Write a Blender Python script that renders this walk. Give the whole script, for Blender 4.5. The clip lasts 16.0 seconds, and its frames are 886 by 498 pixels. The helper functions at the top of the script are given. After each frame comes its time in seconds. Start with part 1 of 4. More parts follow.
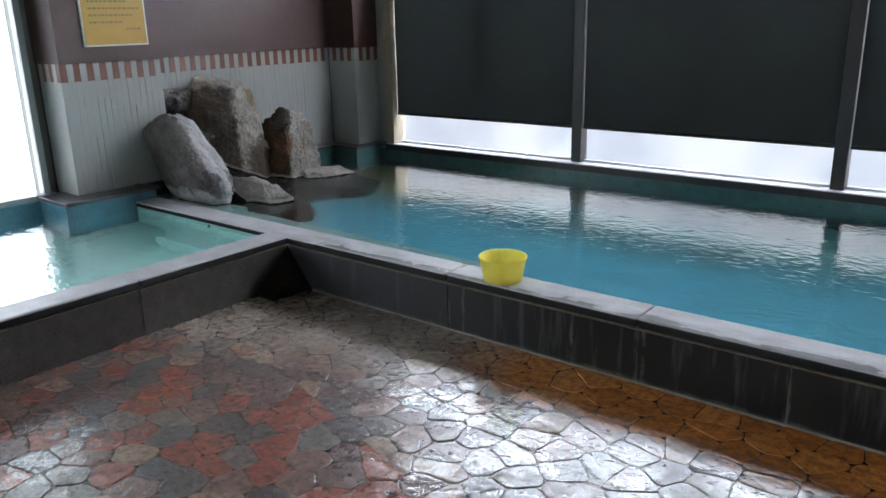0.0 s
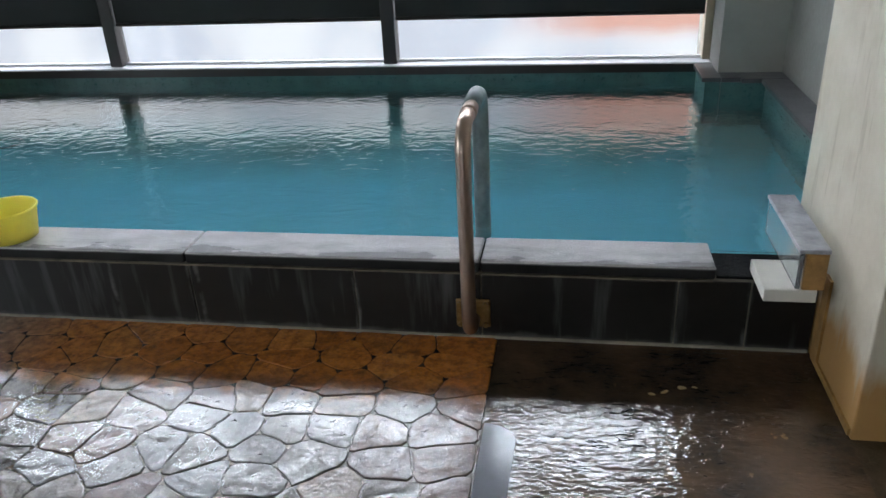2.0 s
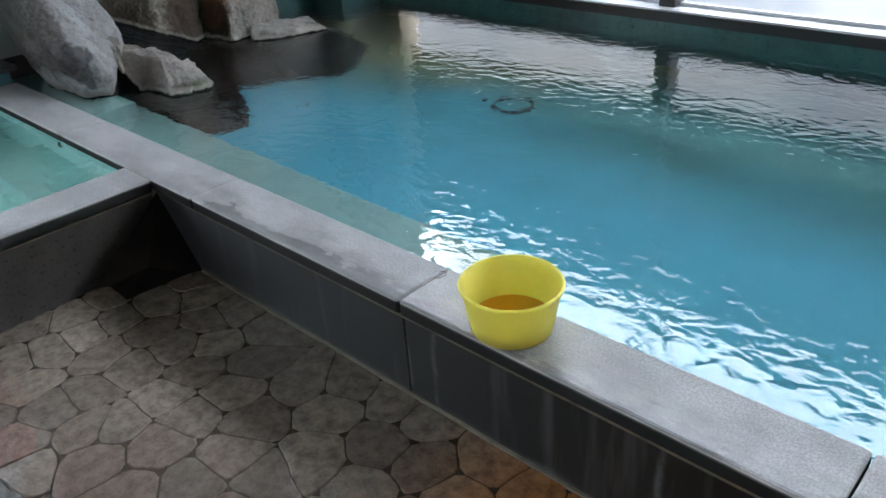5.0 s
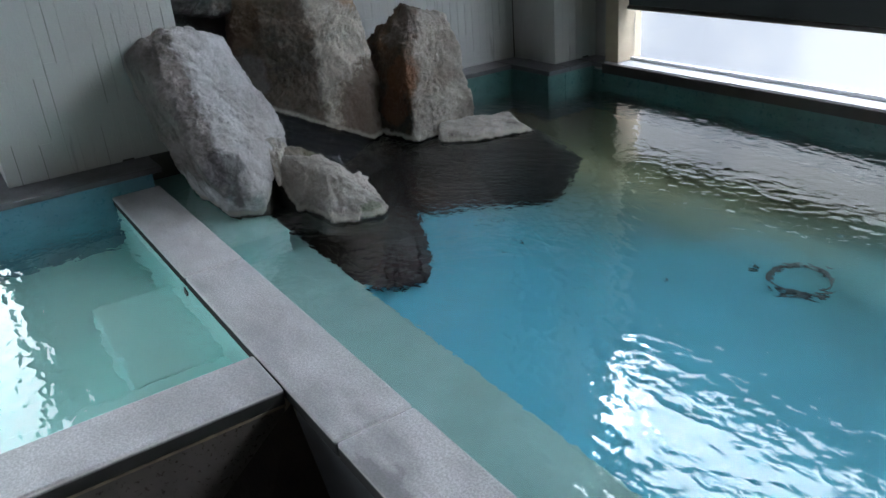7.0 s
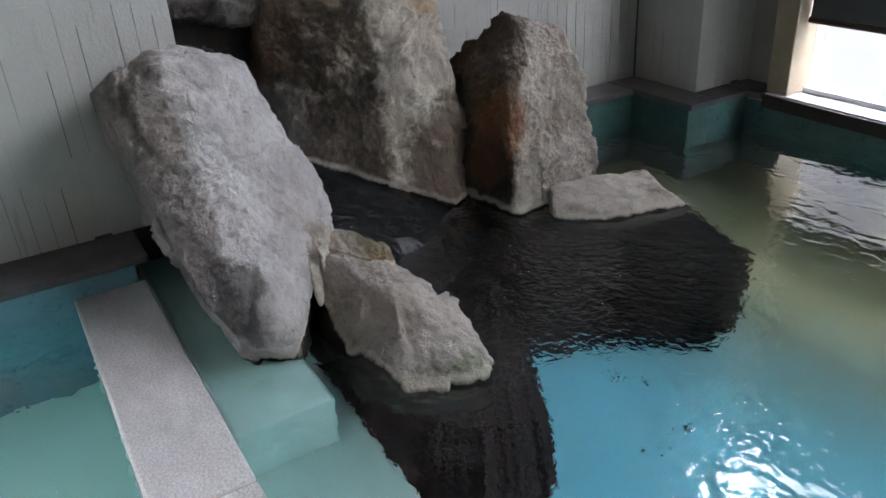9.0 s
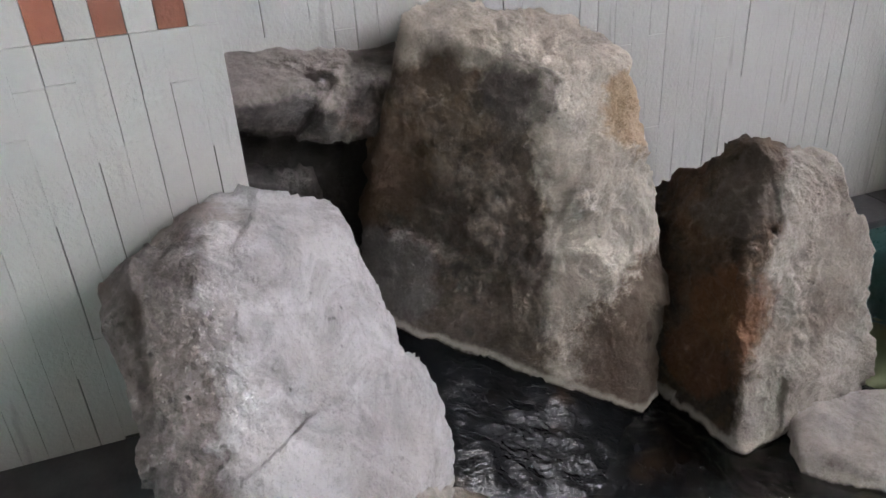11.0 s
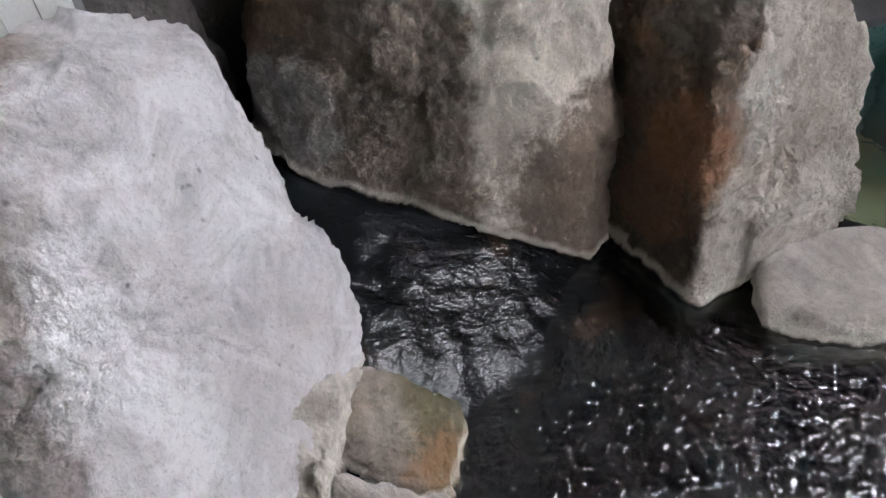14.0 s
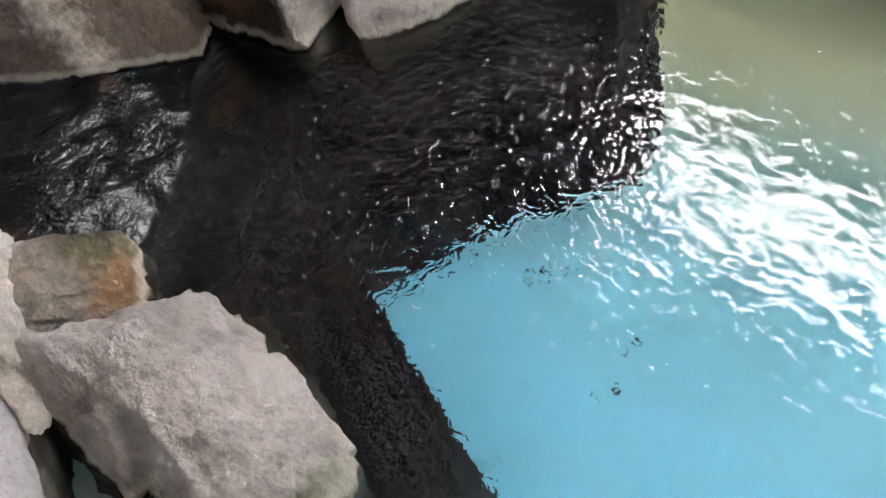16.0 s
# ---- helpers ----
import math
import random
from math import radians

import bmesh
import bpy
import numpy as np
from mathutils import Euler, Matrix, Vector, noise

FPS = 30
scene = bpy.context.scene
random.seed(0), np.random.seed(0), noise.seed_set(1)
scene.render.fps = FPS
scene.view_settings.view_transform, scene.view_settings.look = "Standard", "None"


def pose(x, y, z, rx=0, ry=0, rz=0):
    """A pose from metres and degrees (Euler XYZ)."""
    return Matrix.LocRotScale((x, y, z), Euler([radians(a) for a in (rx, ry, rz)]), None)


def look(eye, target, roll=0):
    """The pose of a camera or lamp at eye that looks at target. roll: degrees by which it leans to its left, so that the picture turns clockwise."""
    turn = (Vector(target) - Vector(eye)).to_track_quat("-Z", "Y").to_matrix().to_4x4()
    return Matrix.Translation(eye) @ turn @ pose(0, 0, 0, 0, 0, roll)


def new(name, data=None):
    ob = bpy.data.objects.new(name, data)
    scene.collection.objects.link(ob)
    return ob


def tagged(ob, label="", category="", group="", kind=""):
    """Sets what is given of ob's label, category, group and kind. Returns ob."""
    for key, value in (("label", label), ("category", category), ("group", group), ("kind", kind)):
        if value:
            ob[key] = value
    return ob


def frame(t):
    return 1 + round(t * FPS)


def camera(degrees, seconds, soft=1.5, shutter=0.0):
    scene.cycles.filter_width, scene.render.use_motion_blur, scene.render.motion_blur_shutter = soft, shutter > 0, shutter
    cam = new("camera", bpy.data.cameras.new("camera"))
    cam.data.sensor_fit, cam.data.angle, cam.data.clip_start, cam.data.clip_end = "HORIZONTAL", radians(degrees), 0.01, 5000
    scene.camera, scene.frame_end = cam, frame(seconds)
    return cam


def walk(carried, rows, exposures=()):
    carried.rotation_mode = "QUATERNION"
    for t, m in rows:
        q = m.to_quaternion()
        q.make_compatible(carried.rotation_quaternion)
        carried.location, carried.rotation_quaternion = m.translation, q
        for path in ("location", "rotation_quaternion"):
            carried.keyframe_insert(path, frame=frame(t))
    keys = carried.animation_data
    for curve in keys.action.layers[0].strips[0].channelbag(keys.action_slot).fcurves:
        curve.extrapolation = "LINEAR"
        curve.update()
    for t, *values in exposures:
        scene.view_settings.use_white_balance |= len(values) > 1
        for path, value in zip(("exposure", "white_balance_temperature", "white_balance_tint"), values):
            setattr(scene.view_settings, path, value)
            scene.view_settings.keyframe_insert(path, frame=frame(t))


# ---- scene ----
cam = camera(59.9, 16.0)
PATH = [
    (0, (2.924, 2.059, 1.481), (1.721, 3.549, 0.907), -1.3),
    (0.5, (2.951, 2.13, 1.466), (1.999, 3.781, 0.862), -1.4),
    (1, (3.019, 2.283, 1.456), (2.272, 4.017, 0.794), -3.0),
    (1.5, (3.074, 2.432, 1.428), (2.462, 4.186, 0.689), -3.5),
    (2, (3.019, 2.617, 1.408), (2.693, 4.391, 0.543), -3.0),
    (2.5, (2.867, 2.81, 1.386), (2.676, 4.572, 0.458), -1.0),
    (3, (2.697, 3.08, 1.359), (2.24, 4.781, 0.413), -1.9),
    (3.5, (2.492, 3.224, 1.378), (1.618, 4.744, 0.416), -4.5),
    (5.8, (1.518, 4.11, 1.268), (0.13, 5.185, 0.31), -3.8),
    (6, (1.428, 4.155, 1.277), (-0.031, 5.157, 0.346), -4.2),
    (6.5, (1.188, 4.266, 1.263), (-0.365, 5.187, 0.402), -5.6),
    (7, (0.933, 4.372, 1.259), (-0.595, 5.347, 0.413), -4.8),
    (7.5, (0.656, 4.517, 1.199), (-0.918, 5.446, 0.386), -5.6),
    (8, (0.328, 4.591, 1.237), (-1.206, 5.525, 0.358), -4.4),
    (8.2, (0.216, 4.629, 1.246), (-1.285, 5.595, 0.344), -3.3),
    (10.3, (-0.642, 5.062, 1.275), (-2.277, 5.748, 0.349), -4.0),
    (10.5, (-0.758, 5.096, 1.305), (-2.398, 5.783, 0.39), -3.7),
    (11, (-0.93, 5.17, 1.373), (-2.606, 5.714, 0.427), -3.6),
    (11.5, (-1.141, 5.227, 1.388), (-2.812, 5.687, 0.39), -4.8),
    (12, (-1.27, 5.273, 1.389), (-2.905, 5.681, 0.312), -2.2),
    (12.5, (-1.302, 5.296, 1.363), (-2.883, 5.657, 0.193), -2.0),
    (13, (-1.264, 5.32, 1.337), (-2.783, 5.683, 0.087), -2.6),
    (13.5, (-1.204, 5.332, 1.314), (-2.654, 5.761, 0.005), -3.1),
    (14, (-1.13, 5.362, 1.291), (-2.51, 5.823, -0.082), -5.2),
    (14.5, (-1.064, 5.387, 1.25), (-2.351, 5.873, -0.201), -7.7),
    (15, (-0.992, 5.399, 1.212), (-2.169, 5.896, -0.327), -11.5),
    (15.5, (-0.916, 5.403, 1.196), (-1.993, 5.944, -0.4), -16.7),
    (16, (-0.81, 5.531, 1.244), (-1.72, 6.091, -0.447), -23.0),
]
walk(cam, [(t, look(eye, target, roll)) for t, eye, target, roll in PATH], [(0, -0.3, 5950, 12), (1.5, -0.42, 6050, 11), (3.5, -0.18, 6150, 12), (6, -0.3, 5750, 8), (8, -0.17, 6100, 13), (10.5, 0.62, 6600, 20), (12.5, 0.7, 6700, 21), (14.5, 0.98, 6400, 19), (16, 0.92, 6850, 20)])

# ---- world, lights ----
world = bpy.data.worlds.new("world")
world.use_nodes = True
scene.world = world
_n = world.node_tree.nodes
_sky = _n.new("ShaderNodeTexSky")
_sky.sky_type, _sky.sun_disc, _sky.sun_elevation, _sky.sun_rotation = "NISHITA", False, radians(50), radians(200)
world.node_tree.links.new(_sky.outputs[0], _n["Background"].inputs[0])
_n["Background"].inputs[1].default_value = 0.08

GLOW_UPPER, GLOW_LOWER, GLOW_LEFT, FILL_REAR = 46.0, 1.35, 6.8, 1.8


# ---- materials ----
WATER_Z = 0.272
CLIMB = 0.25 / 0.53


class Mat:
    """A small builder for one node material."""

    def __init__(self, name):
        self.m = bpy.data.materials.new(name)
        self.m.use_nodes = True
        self.t = self.m.node_tree
        self.b = self.t.nodes["Principled BSDF"]
        self.pos = self.t.nodes.new("ShaderNodeNewGeometry").outputs["Position"]

    def n(self, kind, **put):
        node = self.t.nodes.new(kind)
        for key, value in put.items():
            if isinstance(value, bpy.types.NodeSocket):
                self.t.links.new(value, node.inputs[key.replace("_", " ")])
            else:
                node.inputs[key.replace("_", " ")].default_value = value
        return node

    def link(self, a, b):
        self.t.links.new(a, b)

    def noise(self, scale, detail=6, rough=0.6, vec=None, dist=0.0):
        return self.n("ShaderNodeTexNoise", Vector=vec or self.pos, Scale=scale, Detail=detail, Roughness=rough, Distortion=dist).outputs[0]

    def stretch(self, x, y, z, vec=None):
        node = self.t.nodes.new("ShaderNodeMapping")
        self.link(vec or self.pos, node.inputs[0])
        node.inputs["Scale"].default_value = (x, y, z)
        return node.outputs[0]

    def ramp(self, fac, *stops):
        node = self.t.nodes.new("ShaderNodeValToRGB")
        self.link(fac, node.inputs[0])
        e = node.color_ramp.elements
        while len(e) < len(stops):
            e.new(0.5)
        for el, (at, c) in zip(e, stops):
            el.position = at
            el.color = (c, c, c, 1) if isinstance(c, (int, float)) else (*c, 1)
        return node.outputs[0]

    def mix(self, fac, a, b, how="MIX"):
        node = self.t.nodes.new("ShaderNodeMix")
        node.data_type, node.blend_type = "RGBA", how
        for i, v in ((0, fac), (6, a), (7, b)):
            if isinstance(v, bpy.types.NodeSocket):
                self.link(v, node.inputs[i])
            else:
                node.inputs[i].default_value = v if i == 0 else (*v, 1)
        return node.outputs[2]

    def math(self, op, a, b=0.0, clamp=False):
        node = self.t.nodes.new("ShaderNodeMath")
        node.operation, node.use_clamp = op, clamp
        for i, v in ((0, a), (1, b)):
            if isinstance(v, bpy.types.NodeSocket):
                self.link(v, node.inputs[i])
            else:
                node.inputs[i].default_value = v
        return node.outputs[0]

    def axis(self, k):
        node = self.t.nodes.new("ShaderNodeSeparateXYZ")
        self.link(self.pos, node.inputs[0])
        return node.outputs[k]

    def random(self):
        return self.t.nodes.new("ShaderNodeObjectInfo").outputs["Random"]

    def bump(self, height, strength=0.3, distance=0.01, under=None):
        node = self.n("ShaderNodeBump", Height=height, Strength=strength, Distance=distance)
        if under:
            self.link(under, node.inputs["Normal"])
        return node.outputs[0]

    def done(self, color=None, rough=None, normal=None, metal=None, **more):
        if normal and more.get("Coat_Weight") and "Coat_Normal" not in more:
            self.link(normal, self.b.inputs["Coat Normal"])
        for key, v in (("Base Color", color), ("Roughness", rough), ("Normal", normal), ("Metallic", metal), *((k.replace("_", " "), v) for k, v in more.items())):
            if v is None:
                continue
            if isinstance(v, bpy.types.NodeSocket):
                self.link(v, self.b.inputs[key])
            else:
                self.b.inputs[key].default_value = (*v, 1) if isinstance(v, tuple) else v
        return self.m


def plain(name, color, rough=0.5, metal=0.0, vary=0.15, scale=14, bump=0.1, distance=0.002, spec=0.5):
    m = Mat(name)
    a = m.noise(scale)
    b = m.noise(scale * 7, 4)
    lo = tuple(c * (1 - vary) for c in color)
    hi = tuple(min(1, c * (1 + vary)) for c in color)
    c = m.mix(m.ramp(a, (0.3, 0.0), (0.7, 1.0)), lo, hi)
    return m.done(c, m.ramp(b, (0.3, rough * 0.85), (0.7, min(1, rough * 1.15))), m.bump(b, bump, distance), metal, Specular_IOR_Level=spec)


def rock_mat(name, pale, dark, rust, rust_amount, dark_low=0.48, wet=None, lit_and_tint=None, patches=()):
    m = Mat(name)
    big = m.noise(3.2, 5, 0.6, dist=0.5)
    mid = m.noise(10, 8, 0.7, dist=0.15)
    fine = m.noise(44, 7, 0.75)
    grain = m.noise(150, 4, 0.8)
    vein = m.noise(4.5, 5, 0.6, dist=0.5)
    crack = m.math("ADD", m.math("MULTIPLY", m.math("ABSOLUTE", m.math("SUBTRACT", vein, 0.5)), 6.0), m.ramp(m.noise(5.3, 3), (0.56, 1.0), (0.66, 0.0)))
    cell = m.n("ShaderNodeTexVoronoi", Vector=m.pos, Scale=42.0, Randomness=1.0).outputs["Distance"]
    pores = m.math("ADD", m.math("ADD", cell, m.math("MULTIPLY", fine, 0.5)), m.math("MULTIPLY", m.ramp(m.noise(5, 4), (0.44, 1.0), (0.60, 0.0)), 0.5))
    c = m.mix(m.ramp(big, (dark_low - 0.1, 1.0), (dark_low + 0.14, 0.0)), pale, dark)
    c = m.mix(m.ramp(m.noise(4.3, 6, 0.6, dist=0.6), (0.60 - rust_amount, 0.0), (0.75 - rust_amount * 0.6, 1.0)), c, rust)
    c = m.mix(m.ramp(mid, (0.34, 0.85), (0.54, 0.0)), c, tuple(v * 0.5 for v in dark))
    blotch = m.noise(17, 4, 0.65)
    c = m.mix(m.ramp(blotch, (0.40, 0.45), (0.50, 0.0)), c, tuple(0.5 * v for v in pale))
    c = m.mix(m.ramp(fine, (0.48, 0.0), (0.64, 0.45)), c, tuple(min(1, v * 1.35) for v in pale))
    # second colour by zone: painted window light, rock tone and moss share it
    if lit_and_tint:
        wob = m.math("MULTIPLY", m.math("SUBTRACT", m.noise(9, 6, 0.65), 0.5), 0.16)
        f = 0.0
        for group in lit_and_tint[0]:
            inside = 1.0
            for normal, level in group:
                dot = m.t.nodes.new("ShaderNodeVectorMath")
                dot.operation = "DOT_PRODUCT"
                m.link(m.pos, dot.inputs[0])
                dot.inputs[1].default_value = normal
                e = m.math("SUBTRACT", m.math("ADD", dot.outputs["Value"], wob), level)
                inside = m.math("MULTIPLY", inside, m.ramp(m.math("ADD", m.math("MULTIPLY", e, 10.0), 0.5), (0.35, 0.0), (0.65, lit_and_tint[1])))
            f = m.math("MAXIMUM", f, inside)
        side = m.mix(m.ramp(m.noise(8, 8, 0.72, dist=0.6), (0.36, 0.0), (0.58, 1.0)), tuple(v * 0.5 for v in lit_and_tint[2]), lit_and_tint[2])
        side = m.mix(m.ramp(m.noise(3.1, 5, 0.6, dist=0.5), (0.50, 0.0), (0.66, 0.55)), side, tuple(0.5 * v + 0.5 * w for v, w in zip(lit_and_tint[2], rust)))
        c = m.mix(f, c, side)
    for centre, radius, color, amount in patches:
        d = m.t.nodes.new("ShaderNodeVectorMath")
        d.operation = "DISTANCE"
        m.link(m.pos, d.inputs[0])
        d.inputs[1].default_value = centre
        edge = m.math("SUBTRACT", m.math("DIVIDE", d.outputs["Value"], radius), m.math("MULTIPLY", m.math("SUBTRACT", mid, 0.5), 1.6))
        c = m.mix(m.ramp(edge, (0.78, amount), (1.0, 0.0)), c, color)
    c = m.mix(m.ramp(grain, (0.36, 0.24), (0.46, 0.0)), c, tuple(v * 0.4 for v in dark))
    # pits darkened in colour as well, for the shade inside them
    c = m.mix(m.ramp(pores, (0.36, 0.45), (0.46, 0.0)), c, tuple(v * 0.3 for v in dark))
    c = m.mix(m.ramp(crack, (0.01, 0.35), (0.035, 0.0)), c, tuple(v * 0.5 for v in dark))
    rough = 0.75
    if wet:
        # height above the running water, which climbs towards the spring
        climb = m.math("ADD", m.math("MULTIPLY", m.math("SUBTRACT", -1.95, m.axis(0)), 0.75 * CLIMB), m.math("MULTIPLY", m.math("SUBTRACT", 5.9, m.axis(1)), 0.66 * CLIMB))
        climb = m.math("MULTIPLY", climb, m.ramp(m.math("MULTIPLY", m.axis(1), 0.1), (0.519, 0.0), (0.526, 1.0)))
        level = m.math("MAXIMUM", WATER_Z, m.math("ADD", m.math("MINIMUM", climb, 0.25), WATER_Z - 0.010))
        above = m.math("ADD", m.math("SUBTRACT", m.axis(2), level), m.math("MULTIPLY", m.math("SUBTRACT", m.noise(16, 5, 0.7), 0.5), 0.03))
        c = m.mix(m.ramp(above, (0.006, 0.0), (0.011, 0.75), (0.020, 0.75), (0.032, 0.0)), c, (0.50, 0.465, 0.40))
        w = m.ramp(above, (0.004, 1.0), (0.010, 0.0))
        c = m.mix(w, c, (0.02, 0.018, 0.014))
        rough = m.ramp(w, (0.0, 0.75), (1.0, 0.12))
    nb = m.bump(mid, 0.9, 0.022)
    nb = m.bump(fine, 1.0, 0.015, nb)
    nb = m.bump(grain, 0.6, 0.0025, nb)
    nb = m.bump(m.ramp(pores, (0.30, 0.0), (0.46, 1.0)), 0.8, 0.007, nb)
    nb = m.bump(m.ramp(crack, (0.0, 0.0), (0.05, 1.0)), 0.4, 0.003, nb)
    nb = m.bump(blotch, 1.0, 0.016, nb)
    return m.done(c, rough, nb)


def paving_mat(name, pale):
    m = Mat(name)
    r = m.random() if not pale else m.t.nodes.new("ShaderNodeNewGeometry").outputs["Random Per Island"]
    x, y = m.axis(0), m.axis(1)
    tone = m.ramp(r, (0.0, (0.115, 0.102, 0.090)), (0.18, (0.130, 0.084, 0.068)), (0.38, (0.072, 0.066, 0.063)), (0.56, (0.098, 0.066, 0.060)), (0.76, (0.18, 0.132, 0.098)), (0.9, (0.075, 0.075, 0.078)))
    tone_node = tone.node.color_ramp
    tone_node.interpolation = "CONSTANT"
    # a redder field of sandstone away from the basin
    d = m.math("ADD", m.math("MULTIPLY", x, 0.30), m.math("MULTIPLY", y, 1.0))
    redm = m.math("MULTIPLY", m.math("LESS_THAN", d, 4.15), m.math("GREATER_THAN", m.math("FRACT", m.math("MULTIPLY", r, 7.3)), 0.62))
    c = m.mix(redm, tone, (0.16, 0.056, 0.040))
    # stones lightened in the corner between the two basins: tan tone plus painted light
    tan_lit_zone = m.ramp(m.math("SUBTRACT", m.math("SUBTRACT", y, m.math("MULTIPLY", x, 0.35)), 3.75), (0.15, 0.0), (0.5, 1.0))
    c = m.mix(m.math("MULTIPLY", tan_lit_zone, 0.85), c, m.mix(r, (0.19, 0.155, 0.125), (0.36, 0.30, 0.24)))
    # rust-coloured stain in a strip along the foot of the rim
    yl = m.math("ADD", y, m.math("MULTIPLY", m.noise(5, 3), 0.20))
    st = m.math("MULTIPLY", m.ramp(m.math("SUBTRACT", yl, 4.0), (0.52, 0.0), (0.67, 1.0)), m.ramp(m.math("DIVIDE", x, 3.0), (0.28, 0.0), (0.42, 1.0)))
    c = m.mix(m.math("MULTIPLY", st, 0.88), c, m.mix(r, (0.42, 0.130, 0.015), (0.66, 0.24, 0.035)))
    mid = m.noise(26, 6, 0.7)
    fine = m.noise(120, 4, 0.7)
    c = m.mix(m.ramp(mid, (0.35, 0.6), (0.6, 0.0)), c, (0.03, 0.022, 0.018))
    c = m.mix(m.ramp(fine, (0.54, 0.0), (0.7, 0.35)), c, (0.17, 0.145, 0.125))
    water = m.noise(4.6, 4, 0.55)
    film = m.math("ADD", m.math("MULTIPLY", water, 0.6), m.math("MULTIPLY", mid, 0.4))
    rough = m.ramp(film, (0.42, 0.04), (0.60, 0.18))
    wave = m.bump(m.noise(11, 3, 0.5, None, 0.8), 1.0, 0.0060)
    nb = m.bump(mid, 0.8, 0.0042, wave)
    glaze = m.bump(mid, 0.5, 0.0022, wave)
    return m.done(c, rough, nb, None, Coat_Weight=m.ramp(film, (0.46, 0.9), (0.56, 0.08)), Coat_Normal=glaze, Coat_Roughness=0.02, Specular_IOR_Level=0.45)


def rim_mat(name):
    m = Mat(name)
    x, y = m.axis(0), m.axis(1)
    sp = m.noise(190, 3, 0.8)
    big = m.noise(4.5, 5, 0.6, m.stretch(1, 1.6, 1))
    c = m.mix(m.ramp(big, (0.38, 0.0), (0.6, 1.0)), (0.48, 0.475, 0.49), (0.66, 0.655, 0.675))
    c = m.mix(m.ramp(sp, (0.42, 0.5), (0.6, 0.0)), c, (0.16, 0.16, 0.17))
    edge = m.math("ADD", m.math("MULTIPLY", m.math("ABSOLUTE", m.math("SUBTRACT", y, 4.822)), -3.2), m.noise(3.3, 5, 0.6, m.stretch(1.0, 2.6, 1)))
    wet = m.math("MULTIPLY", m.ramp(edge, (0.22, 0.0), (0.44, 1.0)), m.ramp(m.math("ADD", x, 1.0), (0.3, 0.2), (0.95, 0.75)))
    c = m.mix(wet, c, (0.12, 0.12, 0.125))
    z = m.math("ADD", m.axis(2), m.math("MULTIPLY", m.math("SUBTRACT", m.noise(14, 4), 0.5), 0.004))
    # pale line along the top edge, black below it
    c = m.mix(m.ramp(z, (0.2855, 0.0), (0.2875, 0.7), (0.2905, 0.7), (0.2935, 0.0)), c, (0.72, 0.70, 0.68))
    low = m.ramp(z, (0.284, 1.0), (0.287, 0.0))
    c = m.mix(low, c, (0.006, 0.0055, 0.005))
    rough = m.math("ADD", m.ramp(wet, (0.0, 0.42), (1.0, 0.16)), m.math("MULTIPLY", low, 0.6), True)
    return m.done(c, rough, m.bump(m.noise(60, 5, 0.7), 0.25, 0.003))


def slate_mat(name):
    m = Mat(name)
    c = m.mix(m.ramp(m.noise(3, 4), (0.2, 0.0), (0.8, 1.0)), (0.007, 0.006, 0.005), (0.024, 0.022, 0.020))
    streak = m.noise(9, 4, 0.55, m.stretch(2.2, 2.2, 0.22))
    c = m.mix(m.math("MULTIPLY", m.ramp(streak, (0.56, 0.0), (0.75, 1.0)), 0.3), c, (0.22, 0.22, 0.22))
    xs = m.ramp(m.math("DIVIDE", m.axis(0), 3.0), (0.05, 0.5), (0.5, 0.0))
    c = m.mix(xs, c, (0.10, 0.104, 0.112))
    lines = 0.0
    for at in (0.706, 0.80, 1.40, 1.702, 1.73, 2.30, 3.36, 3.58):
        near = m.math("ABSOLUTE", m.math("SUBTRACT", m.math("ADD", m.axis(0), m.math("MULTIPLY", m.noise(6, 3), 0.03)), at + 0.015))
        lines = m.math("MAXIMUM", lines, m.ramp(near, (0.003, 1.0), (0.012, 0.0)))
    c = m.mix(m.math("MULTIPLY", m.math("MULTIPLY", lines, m.ramp(m.noise(11, 4), (0.42, 0.0), (0.62, 1.0))), 0.5), c, (0.25, 0.25, 0.24))
    dust = m.ramp(m.math("ADD", m.axis(2), m.math("MULTIPLY", m.noise(8, 4), 0.05)), (0.028, 0.35), (0.045, 0.0))
    c = m.mix(dust, c, (0.26, 0.25, 0.23))
    return m.done(c, 0.38, m.bump(m.noise(30, 3), 0.12, 0.002), None, Specular_IOR_Level=0.3)


def tile_mat(name, color, vary):
    m = Mat(name)
    r = m.random()
    c = m.mix(m.ramp(r, (0.0, 0.0), (1.0, 1.0)), tuple(v * (1 - vary) for v in color), color)
    c = m.mix(m.ramp(m.noise(34, 3, 0.6, m.stretch(1, 1, 0.10)), (0.63, 0.0), (0.72, 0.45)), c, tuple(v * 0.55 for v in color))
    c = m.mix(m.ramp(m.noise(2.2, 5, 0.6), (0.45, 0.0), (0.7, 0.5)), c, tuple(v * 0.86 for v in color))
    c = m.mix(m.ramp(m.noise(30, 5, 0.75), (0.6, 0.0), (0.8, 0.5)), c, tuple(v * 0.7 for v in color))
    return m.done(c, 0.42, m.bump(m.noise(110, 3, 0.65), 0.8, 0.0022, m.bump(m.noise(22, 4), 0.3, 0.003)))


